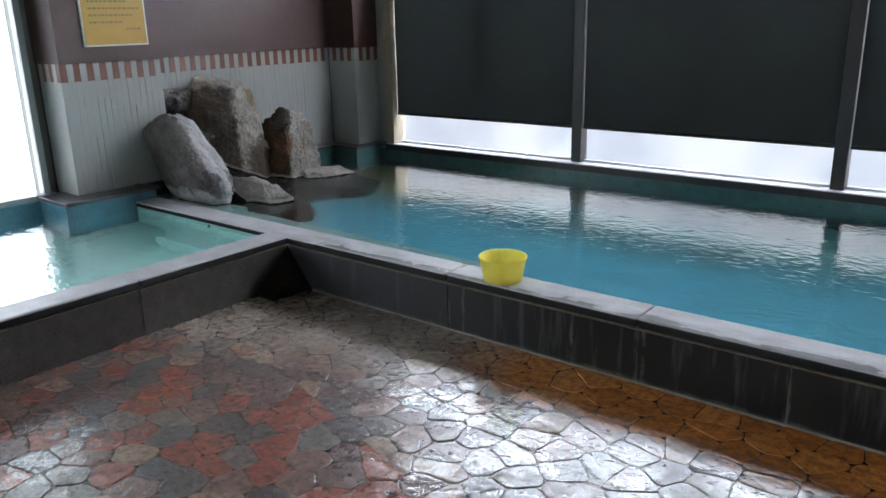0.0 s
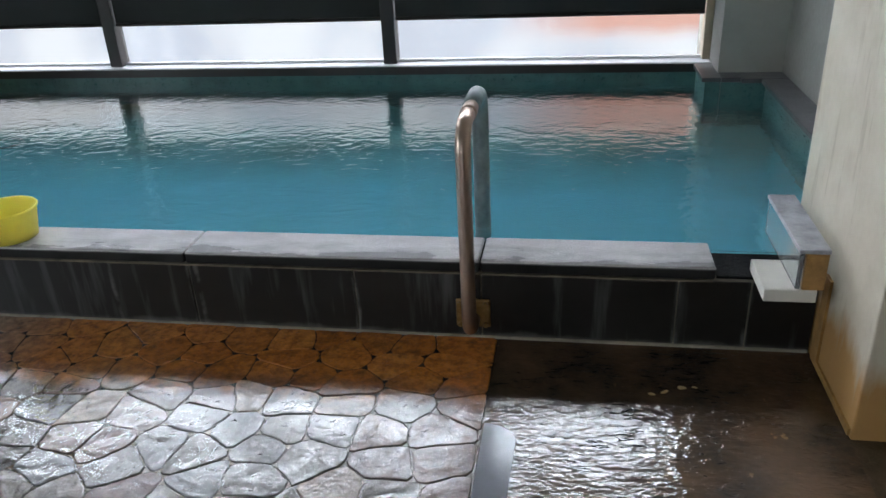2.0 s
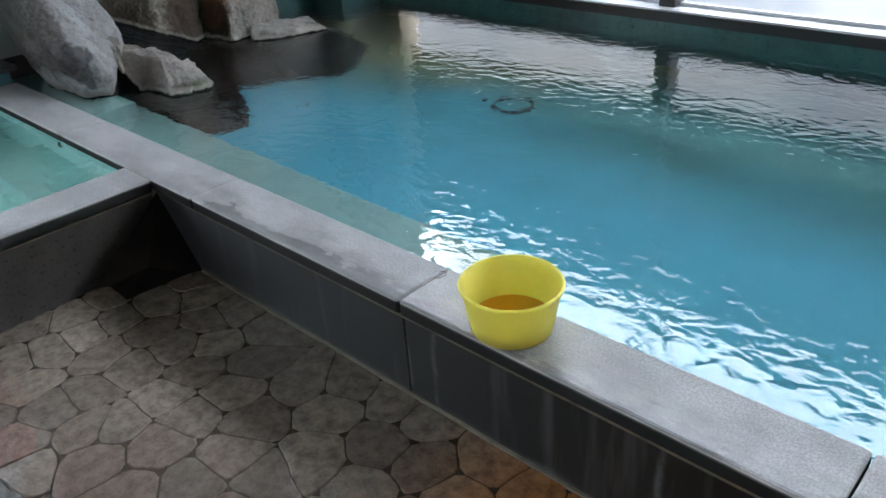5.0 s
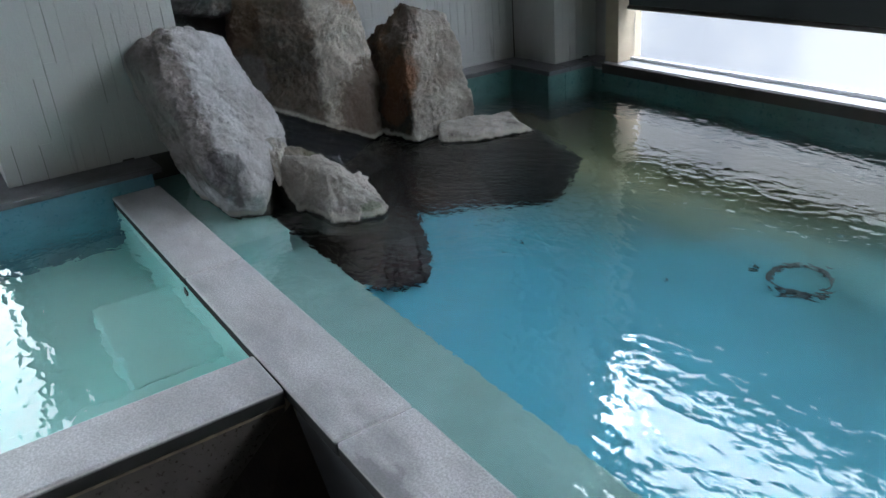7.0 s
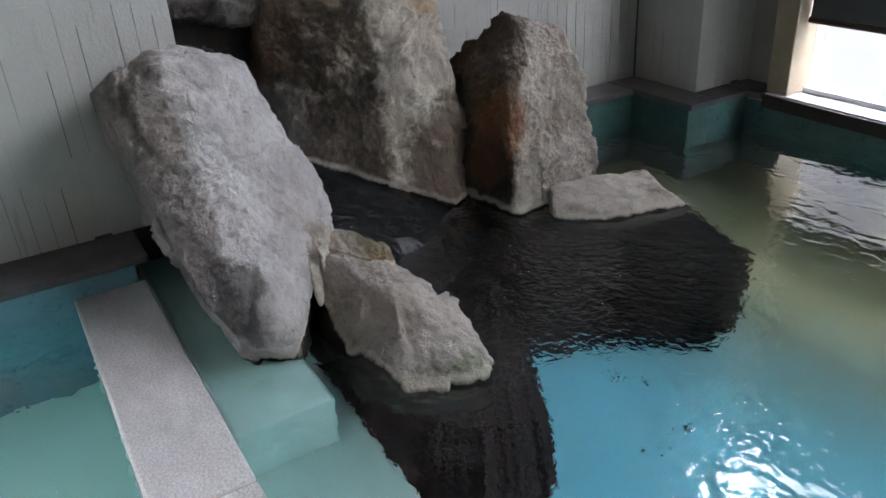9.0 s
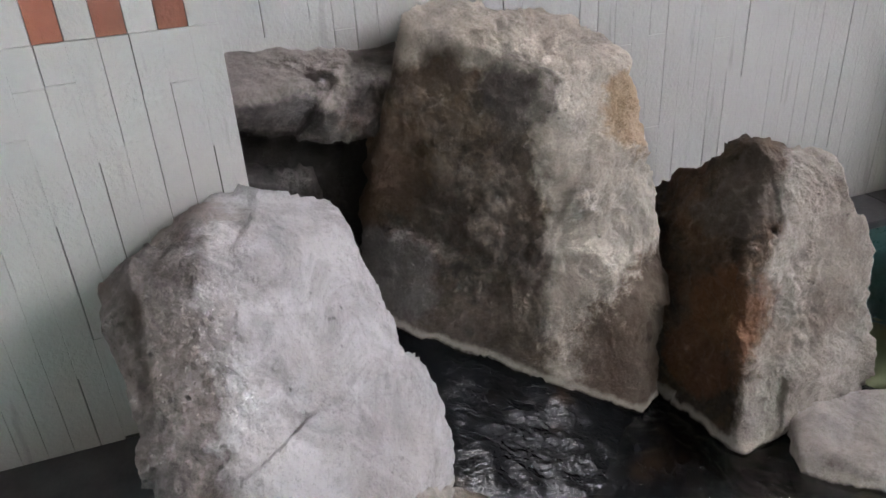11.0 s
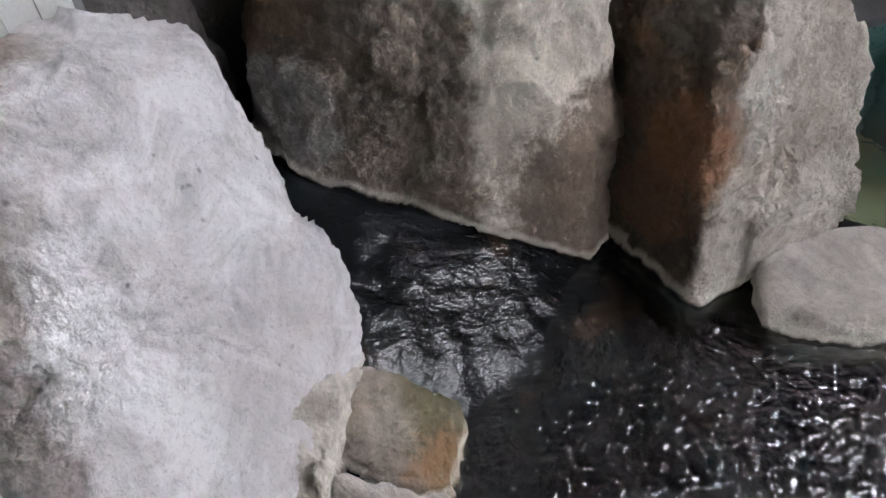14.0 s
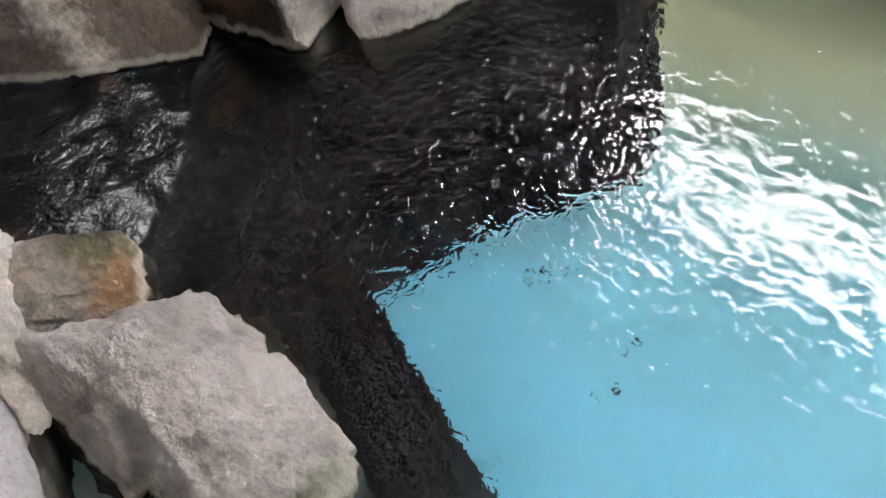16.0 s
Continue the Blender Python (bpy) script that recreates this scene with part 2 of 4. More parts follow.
def water_mat(name, tint, ripple, churn=0.0):
    m = Mat(name)
    a = m.noise(9.5, 1.0, 0.4, m.stretch(1.0, 1.25, 1), 0.8)
    b = m.noise(22, 1.0, 0.4, m.stretch(0.9, 1.2, 1), 0.6)
    nb = m.bump(a, 1.0, 0.0060 * ripple)
    nb = m.bump(b, 1.0, 0.0042 * ripple, nb)
    if churn:
        v = m.t.nodes.new("ShaderNodeVectorMath")
        v.operation = "DISTANCE"
        m.link(m.pos, v.inputs[0])
        v.inputs[1].default_value = (-1.62, 5.82, 0.28)
        near = m.ramp(v.outputs["Value"], (0.14, 1.0), (0.40, 0.55), (0.62, 0.22), (0.99, 0.07))
        s = m.n("ShaderNodeBump", Height=m.noise(44, 2.5, 0.55, None, 0.5), Distance=0.012 * churn)
        m.link(near, s.inputs["Strength"])
        m.link(nb, s.inputs["Normal"])
        nb = s.outputs[0]
    return m.done(tint, 0.02, nb, None, Transmission_Weight=1.0, IOR=1.333, Coat_Weight=0.85, Coat_Roughness=0.015, Coat_IOR=1.5)


def glow_mat(name, node_color, strength):
    m = Mat(name)
    e = m.t.nodes.new("ShaderNodeEmission")
    e.inputs[1].default_value = strength
    if isinstance(node_color, tuple):
        e.inputs[0].default_value = (*node_color, 1)
    else:
        m.link(node_color(m), e.inputs[0])
    m.link(e.outputs[0], m.t.nodes["Material Output"].inputs[0])
    return m.m


# flank towards the window painted paler, left flank darker, over real rock tones
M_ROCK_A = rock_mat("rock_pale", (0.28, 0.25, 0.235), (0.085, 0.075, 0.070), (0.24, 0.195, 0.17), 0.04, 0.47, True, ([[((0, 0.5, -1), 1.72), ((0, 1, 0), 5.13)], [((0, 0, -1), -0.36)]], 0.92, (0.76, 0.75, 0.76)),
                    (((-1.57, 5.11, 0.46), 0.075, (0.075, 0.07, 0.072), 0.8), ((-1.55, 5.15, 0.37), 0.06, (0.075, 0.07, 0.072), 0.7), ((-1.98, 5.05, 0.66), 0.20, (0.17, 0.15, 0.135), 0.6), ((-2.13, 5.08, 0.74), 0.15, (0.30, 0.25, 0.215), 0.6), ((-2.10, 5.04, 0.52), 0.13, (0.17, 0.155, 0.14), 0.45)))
# window light put into colour: right face and top paler, front darker
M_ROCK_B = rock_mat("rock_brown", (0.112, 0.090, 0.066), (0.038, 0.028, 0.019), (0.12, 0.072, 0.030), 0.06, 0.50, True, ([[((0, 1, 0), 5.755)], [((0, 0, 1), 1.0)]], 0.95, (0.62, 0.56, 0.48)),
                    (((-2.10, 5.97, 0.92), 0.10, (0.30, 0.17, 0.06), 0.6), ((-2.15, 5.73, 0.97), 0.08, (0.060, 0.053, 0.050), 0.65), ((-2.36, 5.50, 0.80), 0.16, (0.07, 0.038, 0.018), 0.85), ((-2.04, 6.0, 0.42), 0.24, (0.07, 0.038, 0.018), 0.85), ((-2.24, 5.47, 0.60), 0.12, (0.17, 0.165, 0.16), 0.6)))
# face towards the window painted paler as if lit, beside rust-brown stone
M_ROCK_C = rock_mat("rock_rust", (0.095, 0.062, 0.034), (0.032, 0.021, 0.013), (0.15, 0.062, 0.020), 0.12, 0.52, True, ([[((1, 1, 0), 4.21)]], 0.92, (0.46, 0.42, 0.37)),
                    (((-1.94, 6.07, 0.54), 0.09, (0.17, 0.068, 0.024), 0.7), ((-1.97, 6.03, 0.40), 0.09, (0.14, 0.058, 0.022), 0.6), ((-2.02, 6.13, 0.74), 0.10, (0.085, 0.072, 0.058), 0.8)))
# paler above z 0.30
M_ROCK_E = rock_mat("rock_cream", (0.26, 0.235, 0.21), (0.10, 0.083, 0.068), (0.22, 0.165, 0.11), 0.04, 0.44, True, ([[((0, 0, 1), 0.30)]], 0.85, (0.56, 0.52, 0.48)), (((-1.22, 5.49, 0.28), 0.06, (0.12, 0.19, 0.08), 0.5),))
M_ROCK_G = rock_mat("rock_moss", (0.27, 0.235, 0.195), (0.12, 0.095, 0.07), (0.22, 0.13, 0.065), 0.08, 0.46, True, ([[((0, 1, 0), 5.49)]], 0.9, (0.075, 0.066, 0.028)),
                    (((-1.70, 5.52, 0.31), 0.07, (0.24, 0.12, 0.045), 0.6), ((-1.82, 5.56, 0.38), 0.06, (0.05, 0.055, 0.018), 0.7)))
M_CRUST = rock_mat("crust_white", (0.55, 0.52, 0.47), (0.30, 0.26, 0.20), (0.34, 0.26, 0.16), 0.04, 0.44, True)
# lit top put into the colour above z 0.95, underside kept dark
M_ROCK_F = rock_mat("rock_dark_lit_top", (0.075, 0.066, 0.06), (0.022, 0.018, 0.016), (0.09, 0.05, 0.03), 0.06, 0.5, None, ([[((0, 0, 1), 0.95)]], 0.9, (0.25, 0.225, 0.205)))
# darker copy of the rock: the hollow's shade is put into its colour
M_HOLLOW_SHADE = rock_mat("rock_hollow_shade", (0.022, 0.018, 0.015), (0.008, 0.007, 0.006), (0.03, 0.02, 0.012), 0.05)
M_PAD = plain("black_wet_rock", (0.0028, 0.0028, 0.003), 0.6, vary=0.5, bump=0.6, distance=0.02, spec=0.08)
M_STONE = paving_mat("paving_stone", False)
M_STONE2 = paving_mat("paving_stone_rest", True)
M_JOINT = plain("wet_joint", (0.045, 0.032, 0.022), 0.04, vary=0.4, scale=9, bump=0.6, distance=0.004)
m = Mat("wet_concrete")
_c = m.mix(m.ramp(m.noise(4, 6, 0.65), (0.35, 0.0), (0.65, 1.0)), (0.026, 0.020, 0.016), (0.080, 0.048, 0.028))
_c = m.mix(m.ramp(m.noise(11, 5, 0.7), (0.64, 0.0), (0.74, 0.8)), _c, (0.26, 0.15, 0.06))
M_CONCRETE = m.done(_c, 0.08, m.bump(m.noise(36, 2, 0.5, m.stretch(0.7, 1.4, 1), 0.6), 1.0, 0.0032, m.bump(m.noise(7, 2), 1.0, 0.006)), None, Specular_IOR_Level=0.4)
M_RIM = rim_mat("rim_stone")
M_SLATE = slate_mat("dark_facing")
M_SLATE_SIDE = plain("dark_wet_facing", (0.040, 0.036, 0.033), 0.3, vary=0.4, bump=0.15)
M_LEDGE = plain("ledge_stone", (0.065, 0.066, 0.07), 0.4, vary=0.3, bump=0.3)
M_GROUT = plain("grout", (0.27, 0.24, 0.19), 0.6, vary=0.3)
M_GROUT_DARK = plain("wet_grout", (0.15, 0.125, 0.085), 0.5, vary=0.6, scale=12)
M_TILE = tile_mat("white_tile", (0.36, 0.367, 0.35), 0.03)
M_TILE_B = tile_mat("brown_tile", (0.17, 0.062, 0.036), 0.3)
M_GAP = plain("dark_gap", (0.05, 0.05, 0.045), 0.8)
M_BROWN = plain("brown_wall", (0.056, 0.028, 0.023), 0.55, vary=0.12, scale=30, bump=0.3)
m = Mat("cream_wall")
_c = m.mix(m.ramp(m.noise(8), (0.3, 0.0), (0.7, 1.0)), (0.57, 0.51, 0.40), (0.67, 0.61, 0.50))
_h = m.math("ADD", m.axis(2), m.math("MULTIPLY", m.noise(7, 5, 0.6, m.stretch(1, 1, 0.35)), -0.28))
_c = m.mix(m.ramp(_h, (-0.10, 0.9), (0.10, 0.0)), _c, (0.42, 0.22, 0.05))
_c = m.mix(m.ramp(m.noise(26, 3, 0.6, m.stretch(1, 1, 0.12)), (0.62, 0.0), (0.70, 0.5)), _c, (0.42, 0.36, 0.26))
M_CREAM = m.done(_c, 0.6, m.bump(m.noise(26, 3, 0.6, m.stretch(1, 1, 0.15)), 0.5, 0.003))
M_WALL = plain("pale_wall", (0.26, 0.26, 0.235), 0.6, vary=0.08, scale=5, bump=0.3)
M_CEIL = plain("ceiling_paint", (0.15, 0.145, 0.13), 0.7, vary=0.06, scale=4)
m = Mat("basin_paint")
_c = m.mix(m.ramp(m.noise(3), (0.3, 0.0), (0.7, 1.0)), (0.145, 0.54, 0.70), (0.17, 0.60, 0.77))
# far floor painted dark olive, standing for the dark blinds mirrored in the water
_far_reflect = m.ramp(m.math("SUBTRACT", m.math("ADD", m.axis(1), m.math("MULTIPLY", m.noise(1.6, 4), 0.7)), 6.0), (0.25, 0.0), (0.95, 1.0))
_c = m.mix(m.math("MULTIPLY", _far_reflect, 0.75), _c, (0.09, 0.19, 0.13))
# yellow corner: sediment, with the cream pillar's reflection painted in
_silt_reflect = m.math("SUBTRACT", m.math("SUBTRACT", m.math("ADD", m.axis(1), m.math("MULTIPLY", m.noise(1.9, 4), 0.6)), m.math("MULTIPLY", m.axis(0), 0.55)), 7.0)
_c = m.mix(m.math("MULTIPLY", m.ramp(_silt_reflect, (0.05, 0.0), (0.65, 1.0)), 0.75), _c, (0.24, 0.20, 0.06))
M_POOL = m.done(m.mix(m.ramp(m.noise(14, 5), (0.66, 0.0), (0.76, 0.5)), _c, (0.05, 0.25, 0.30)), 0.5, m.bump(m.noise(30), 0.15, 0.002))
# same paint as the floor; the shallower water's tint is put into the colour
M_BENCH = plain("bench_paint", (0.40, 0.61, 0.57), 0.5, vary=0.10, scale=6, bump=0.2)
M_POOL2 = plain("side_basin_paint", (0.60, 0.95, 0.90), 0.5, vary=0.06, scale=3, bump=0.15)
M_PTILE = plain("basin_wall_tile", (0.05, 0.12, 0.115), 0.3, vary=0.25, scale=9, bump=0.2)
M_PTILE2 = plain("basin_wall_tile_blue", (0.10, 0.23, 0.29), 0.3, vary=0.2, scale=9, bump=0.2)
M_FRAME = plain("dark_frame", (0.015, 0.012, 0.011), 0.4, vary=0.2)
M_BEIGE = plain("beige_frame", (0.30, 0.25, 0.18), 0.5, vary=0.12)
M_ALU = plain("white_sill", (0.5, 0.51, 0.53), 0.35, vary=0.08)
M_STEEL = plain("rail_steel", (0.46, 0.36, 0.30), 0.33, 1.0, vary=0.12, scale=9, bump=0.02)
M_SLEEVE = plain("rail_sleeve", (0.17, 0.22, 0.23), 0.4, vary=0.25, scale=20, bump=0.2)
M_BRASS = plain("brass", (0.36, 0.25, 0.11), 0.35, 1.0, vary=0.35, scale=40)
M_STAIN = plain("rust_edge", (0.34, 0.19, 0.06), 0.5, vary=0.35, scale=20)
M_PAPER = plain("yellow_paper", (0.42, 0.26, 0.035), 0.5, vary=0.06, bump=0.05)
M_WHITE = plain("white_frame", (0.7, 0.68, 0.62), 0.4, vary=0.05)
M_INK = plain("ink", (0.16, 0.10, 0.03), 0.6, vary=0.1)

m = Mat("yellow_plastic")
_tr = m.n("ShaderNodeBsdfTranslucent", Color=(1.0, 0.95, 0.32, 1))
_mx = m.n("ShaderNodeMixShader", Fac=0.45)
m.done(m.mix(m.ramp(m.noise(9), (0.3, 0.0), (0.7, 1.0)), (0.97, 0.88, 0.20), (0.98, 0.92, 0.28)), 0.3, m.bump(m.noise(50), 0.05, 0.001))
m.link(m.b.outputs[0], _mx.inputs[1])
m.link(_tr.outputs[0], _mx.inputs[2])
m.link(_mx.outputs[0], m.t.nodes["Material Output"].inputs[0])
M_YELLOW = m.m
m = Mat("blind_cloth")
_tr = m.n("ShaderNodeBsdfTranslucent", Color=(0.014, 0.016, 0.015, 1))
_mx = m.n("ShaderNodeMixShader", Fac=0.08)
m.done(m.mix(m.ramp(m.noise(1.5), (0.3, 0.0), (0.7, 1.0)), (0.006, 0.0064, 0.0062), (0.011, 0.0115, 0.011)), 0.6, m.bump(m.noise(400, 2), 0.2, 0.001), None, Specular_IOR_Level=0.12)
m.link(m.b.outputs[0], _mx.inputs[1])
m.link(_tr.outputs[0], _mx.inputs[2])
m.link(_mx.outputs[0], m.t.nodes["Material Output"].inputs[0])
M_BLIND = m.m
m = Mat("pane_glass")
M_GLASS = m.done((0.95, 0.97, 0.97), 0.02, None, None, Transmission_Weight=1.0, IOR=1.45)
m = Mat("clear_acrylic")
M_ACRYL = m.done((0.9, 0.94, 0.94), 0.10, None, None, Transmission_Weight=0.92, IOR=1.2)
M_WATER = water_mat("pool_water", (0.86, 0.97, 0.99), 0.42, 0.7)
M_WATER2 = water_mat("side_pool_water", (0.92, 0.99, 0.97), 0.55)
m = Mat("stream_water")
_w = m.noise(42, 3, 0.6, m.stretch(1.5, 0.8, 1), 0.4)
_d = m.t.nodes.new("ShaderNodeVectorMath")
_d.operation = "DISTANCE"
m.link(m.pos, _d.inputs[0])
_d.inputs[1].default_value = (-1.62, 5.85, 0.28)
_b = m.n("ShaderNodeBump", Height=_w, Distance=0.0062, Normal=m.bump(m.noise(100, 2), 1.0, 0.0009))
m.link(m.ramp(_d.outputs["Value"], (0.12, 0.9), (0.45, 0.6), (0.7, 0.3)), _b.inputs["Strength"])
M_STREAM = m.done(m.mix(m.ramp(m.noise(6, 5), (0.58, 0.0), (0.75, 1.0)), (0.004, 0.0045, 0.005), (0.035, 0.020, 0.010)), 0.05, _b.outputs[0], None, Specular_IOR_Level=0.08)
m = Mat("tea_water")
M_TEA = m.done((0.75, 0.38, 0.03), 0.05, m.bump(m.noise(25), 0.3, 0.004))


def street(m):
    x, z = m.axis(0), m.axis(2)
    c = m.mix(m.ramp(m.noise(0.9, 3, 0.5), (0.40, 0.0), (0.60, 1.0)), (0.72, 0.74, 0.80), (1.0, 1.0, 1.0))
    orange = m.math("MULTIPLY", m.ramp(m.math("DIVIDE", x, 8.0), (0.30, 0.0), (0.40, 1.0)), m.ramp(m.math("ADD", z, m.math("MULTIPLY", m.noise(1.4, 2), 0.2)), (0.28, 0.0), (0.42, 1.0)))
    return m.mix(m.math("MULTIPLY", orange, 0.75), c, (0.85, 0.36, 0.22))


M_GLOW_LO = glow_mat("bright_outside_low", street, GLOW_LOWER)
M_GLOW_UP = glow_mat("bright_outside_high", (0.94, 0.965, 1.0), GLOW_UPPER)
M_GLOW_SIDE = glow_mat("bright_outside_side", lambda m: m.mix(m.ramp(m.noise(1.1, 3, 0.5), (0.38, 0.0), (0.62, 1.0)), (0.70, 0.78, 0.78), (1.0, 1.0, 1.0)), GLOW_LEFT)
M_FILL_REAR = glow_mat("rear_fill_light", (0.95, 0.98, 1.0), FILL_REAR)


# ---- mesh helpers ----
def box(bm, x0, x1, y0, y1, z0, z1, bevel=0.0, seg=2):
    made = bmesh.ops.create_cube(bm, size=1.0)["verts"]
    for v in made:
        v.co = Vector(((x0 + x1) / 2 + v.co.x * (x1 - x0), (y0 + y1) / 2 + v.co.y * (y1 - y0), (z0 + z1) / 2 + v.co.z * (z1 - z0)))
    if bevel:
        edges = list({e for v in made for e in v.link_edges})
        bmesh.ops.bevel(bm, geom=edges, offset=bevel, segments=seg, affect="EDGES", profile=0.5)
    return bm


def part(name, bm, material, parent=None, label="", smooth=False):
    mesh = bpy.data.meshes.new(name)
    bmesh.ops.recalc_face_normals(bm, faces=bm.faces)
    bm.to_mesh(mesh)
    bm.free()
    mesh.materials.append(material)
    if smooth:
        mesh.shade_smooth()
    ob = new(name, mesh)
    ob.parent = parent
    return tagged(ob, label)


def boxes(*rows, bevel=0.0):
    bm = bmesh.new()
    for r in rows:
        box(bm, *r, bevel=bevel)
    return bm


def structure(name, bm, material, label="", category=""):
    return tagged(part(name, bm, material), label, category, "", "structure")


def thing(name, label, category, at=(0, 0, 0), group=""):
    return tagged(_moved(new(name), at), label, category, group)


def _moved(ob, at):
    ob.location = at
    return ob


def tube(bm, points, radius, sides=14):
    rings = []
    pts = [Vector(p) for p in points]
    side = Vector((1, 0, 0))
    for i, p in enumerate(pts):
        d = (pts[min(i + 1, len(pts) - 1)] - pts[max(i - 1, 0)]).normalized()
        u = side - d * side.dot(d)
        u = u.normalized() if u.length > 1e-4 else Vector((0, 1, 0))
        w = d.cross(u)
        rings.append([bm.verts.new(p + (u * math.cos(a) + w * math.sin(a)) * radius) for a in (2 * math.pi * k / sides for k in range(sides))])
    for a, b in zip(rings, rings[1:]):
        for k in range(sides):
            bm.faces.new((a[k], a[(k + 1) % sides], b[(k + 1) % sides], b[k]))
    bm.faces.new(rings[0])
    bm.faces.new(rings[-1][::-1])
    return bm


def lathe(bm, profile, sides=64, closed=True):
    rings = [[bm.verts.new((r * math.cos(2 * math.pi * k / sides), r * math.sin(2 * math.pi * k / sides), z)) for k in range(sides)] for r, z in profile]
    for a, b in zip(rings, rings[1:]):
        for k in range(sides):
            bm.faces.new((a[k], a[(k + 1) % sides], b[(k + 1) % sides], b[k]))
    if closed:
        bm.faces.new(rings[0])
        bm.faces.new(rings[-1])
    return bm


# ---- plan ----
RIM_Z, SIDE_WATER_Z, LEDGE_Z, BOTTOM_Z = 0.295, 0.262, 0.376, -0.25
WIN_Y, SILL_Z, BLIND_Z, TRANSOM_Z0, TRANSOM_Z1, CEIL_Z = 7.43, 0.386, 0.64, 2.02, 2.82, 3.05
WALL_X, BACK_X, LEFT_X, RIGHT_X = -2.23, -2.48, -2.52, 4.14

# floor and closing walls; ceiling, south and east walls are unseen, added for bounce
structure("floor", boxes((-0.50, 2.786, -1.5, 4.835, -0.20, -0.0030), (2.786, 5.2, -1.5, 4.835, -0.20, -0.0065)), M_JOINT, "wet dark mortar bed under stone paving", "floor")
structure("floor_channel", boxes((2.7865, 3.775, 3.4, 4.826, -0.021, -0.003), (2.7865, 5.0, -1.4, 3.398, -0.021, -0.003)), M_CONCRETE, "wet dark concrete floor strip with running water", "floor")
structure("ceiling", boxes((-4.2, 5.3, -1.7, WIN_Y + 0.07, CEIL_Z, CEIL_Z + 0.15)), M_CEIL, "unseen plain ceiling, added to close the room", "ceiling")
structure("wall_south", boxes((-4.2, 0.2, -1.65, -1.5, -0.2, CEIL_Z), (2.6, 5.3, -1.65, -1.5, -0.2, CEIL_Z), (0.2, 2.6, -1.65, -1.5, 2.1, CEIL_Z)), M_WALL, "unseen pale wall with doorway, added to close the room", "wall")
structure("wall_east", boxes((5.0, 5.2, -1.5, 4.41, -0.2, CEIL_Z)), M_CREAM, "unseen cream wall, added to close the room", "wall")
structure("wall_east_basin", boxes((RIGHT_X, 5.0, 4.92, 7.9, -0.5, CEIL_Z)), M_WALL, "pale painted wall beside the basin", "wall")
structure("wall_pier", boxes((3.78, 5.0, 4.41, 5.17, -0.1, CEIL_Z), bevel=0.006), M_CREAM, "cream painted pier with rusty stains at its foot", "wall")
structure("joint_line", boxes((-0.28, 3.77, 4.826, 4.8335, -0.012, 0.006)), M_GROUT, "pale joint between paving and rim", "trim")
structure("pier_stain", boxes((3.772, 3.779, 4.42, 4.80, 0.0, 0.022), (3.771, 3.779, 4.74, 4.79, 0.02, 0.30)), M_STAIN, "rusty ochre stain along the pier's foot", "stain")

# the window wall
structure("wall_window", boxes(
    (-2.14, 3.80, WIN_Y - 0.10, WIN_Y + 0.12, -0.5, SILL_Z - 0.032), (-4.0, -1.965, WIN_Y, WIN_Y + 0.07, -0.5, CEIL_Z), (3.80, 5.0, 7.06, 7.9, -0.5, CEIL_Z),
    (-1.965, 3.80, WIN_Y + 0.01, WIN_Y + 0.08, TRANSOM_Z1 + 0.04, CEIL_Z), (-1.965, 3.80, WIN_Y - 0.02, WIN_Y + 0.10, TRANSOM_Z0 - 0.09, TRANSOM_Z0)), M_WALL, "pale wall round a long window", "wall")
structure("window_sill", boxes((-1.96, 3.80, WIN_Y - 0.12, WIN_Y + 0.06, SILL_Z - 0.030, SILL_Z - 0.006), bevel=0.003), M_ALU, "white metal window sill", "sill")
structure("sill_edge", boxes((-1.96, 3.80, WIN_Y - 0.135, WIN_Y - 0.122, SILL_Z - 0.06, SILL_Z - 0.012)), M_FRAME, "dark edge below the sill", "trim")

window = tagged(new("window_1"), "long low window, dark frame, dark blinds drawn to knee height", "window", "", "structure")
part("window_frame", boxes((-1.965, -1.875, WIN_Y - 0.11, WIN_Y + 0.06, SILL_Z - 0.004, TRANSOM_Z0 - 0.09), bevel=0.004), M_BEIGE, window, "beige side frame")
part("window_frame", boxes((3.755, 3.80, WIN_Y - 0.06, WIN_Y + 0.06, SILL_Z - 0.004, TRANSOM_Z0 - 0.09), bevel=0.004), M_BEIGE, window, "beige side frame")
for x in (0.0, 1.875):
    part("mullion", boxes((x - 0.042, x + 0.042, WIN_Y - 0.075, WIN_Y + 0.03, SILL_Z - 0.004, TRANSOM_Z0 - 0.092), bevel=0.004), M_FRAME, window)
    part("mullion", boxes((x - 0.03, x + 0.03, WIN_Y + 0.02, WIN_Y + 0.07, TRANSOM_Z0 + 0.002, TRANSOM_Z1 + 0.038), bevel=0.004), M_FRAME, window)
for x in (-0.93, 0.95, 2.83):
    part("stile", boxes((x - 0.03, x + 0.03, WIN_Y + 0.02, WIN_Y + 0.05, BLIND_Z + 0.03, TRANSOM_Z0 - 0.092), bevel=0.004), M_BEIGE, window)
for x0, x1 in ((-1.872, -0.045), (0.045, 1.83), (1.92, 3.752)):
    part("sash", boxes((x0, x1, WIN_Y - 0.02, WIN_Y + 0.01, SILL_Z - 0.003, SILL_Z + 0.012)), M_ALU, window)
    g = part("pane", boxes((x0, x1, WIN_Y + 0.003, WIN_Y + 0.008, SILL_Z + 0.013, TRANSOM_Z0 - 0.093)), M_GLASS, window)
    g.visible_shadow = False
    g = part("pane", boxes((x0, x1, WIN_Y + 0.04, WIN_Y + 0.045, TRANSOM_Z0 + 0.001, TRANSOM_Z1 + 0.037)), M_GLASS, window)
    g.visible_shadow = False


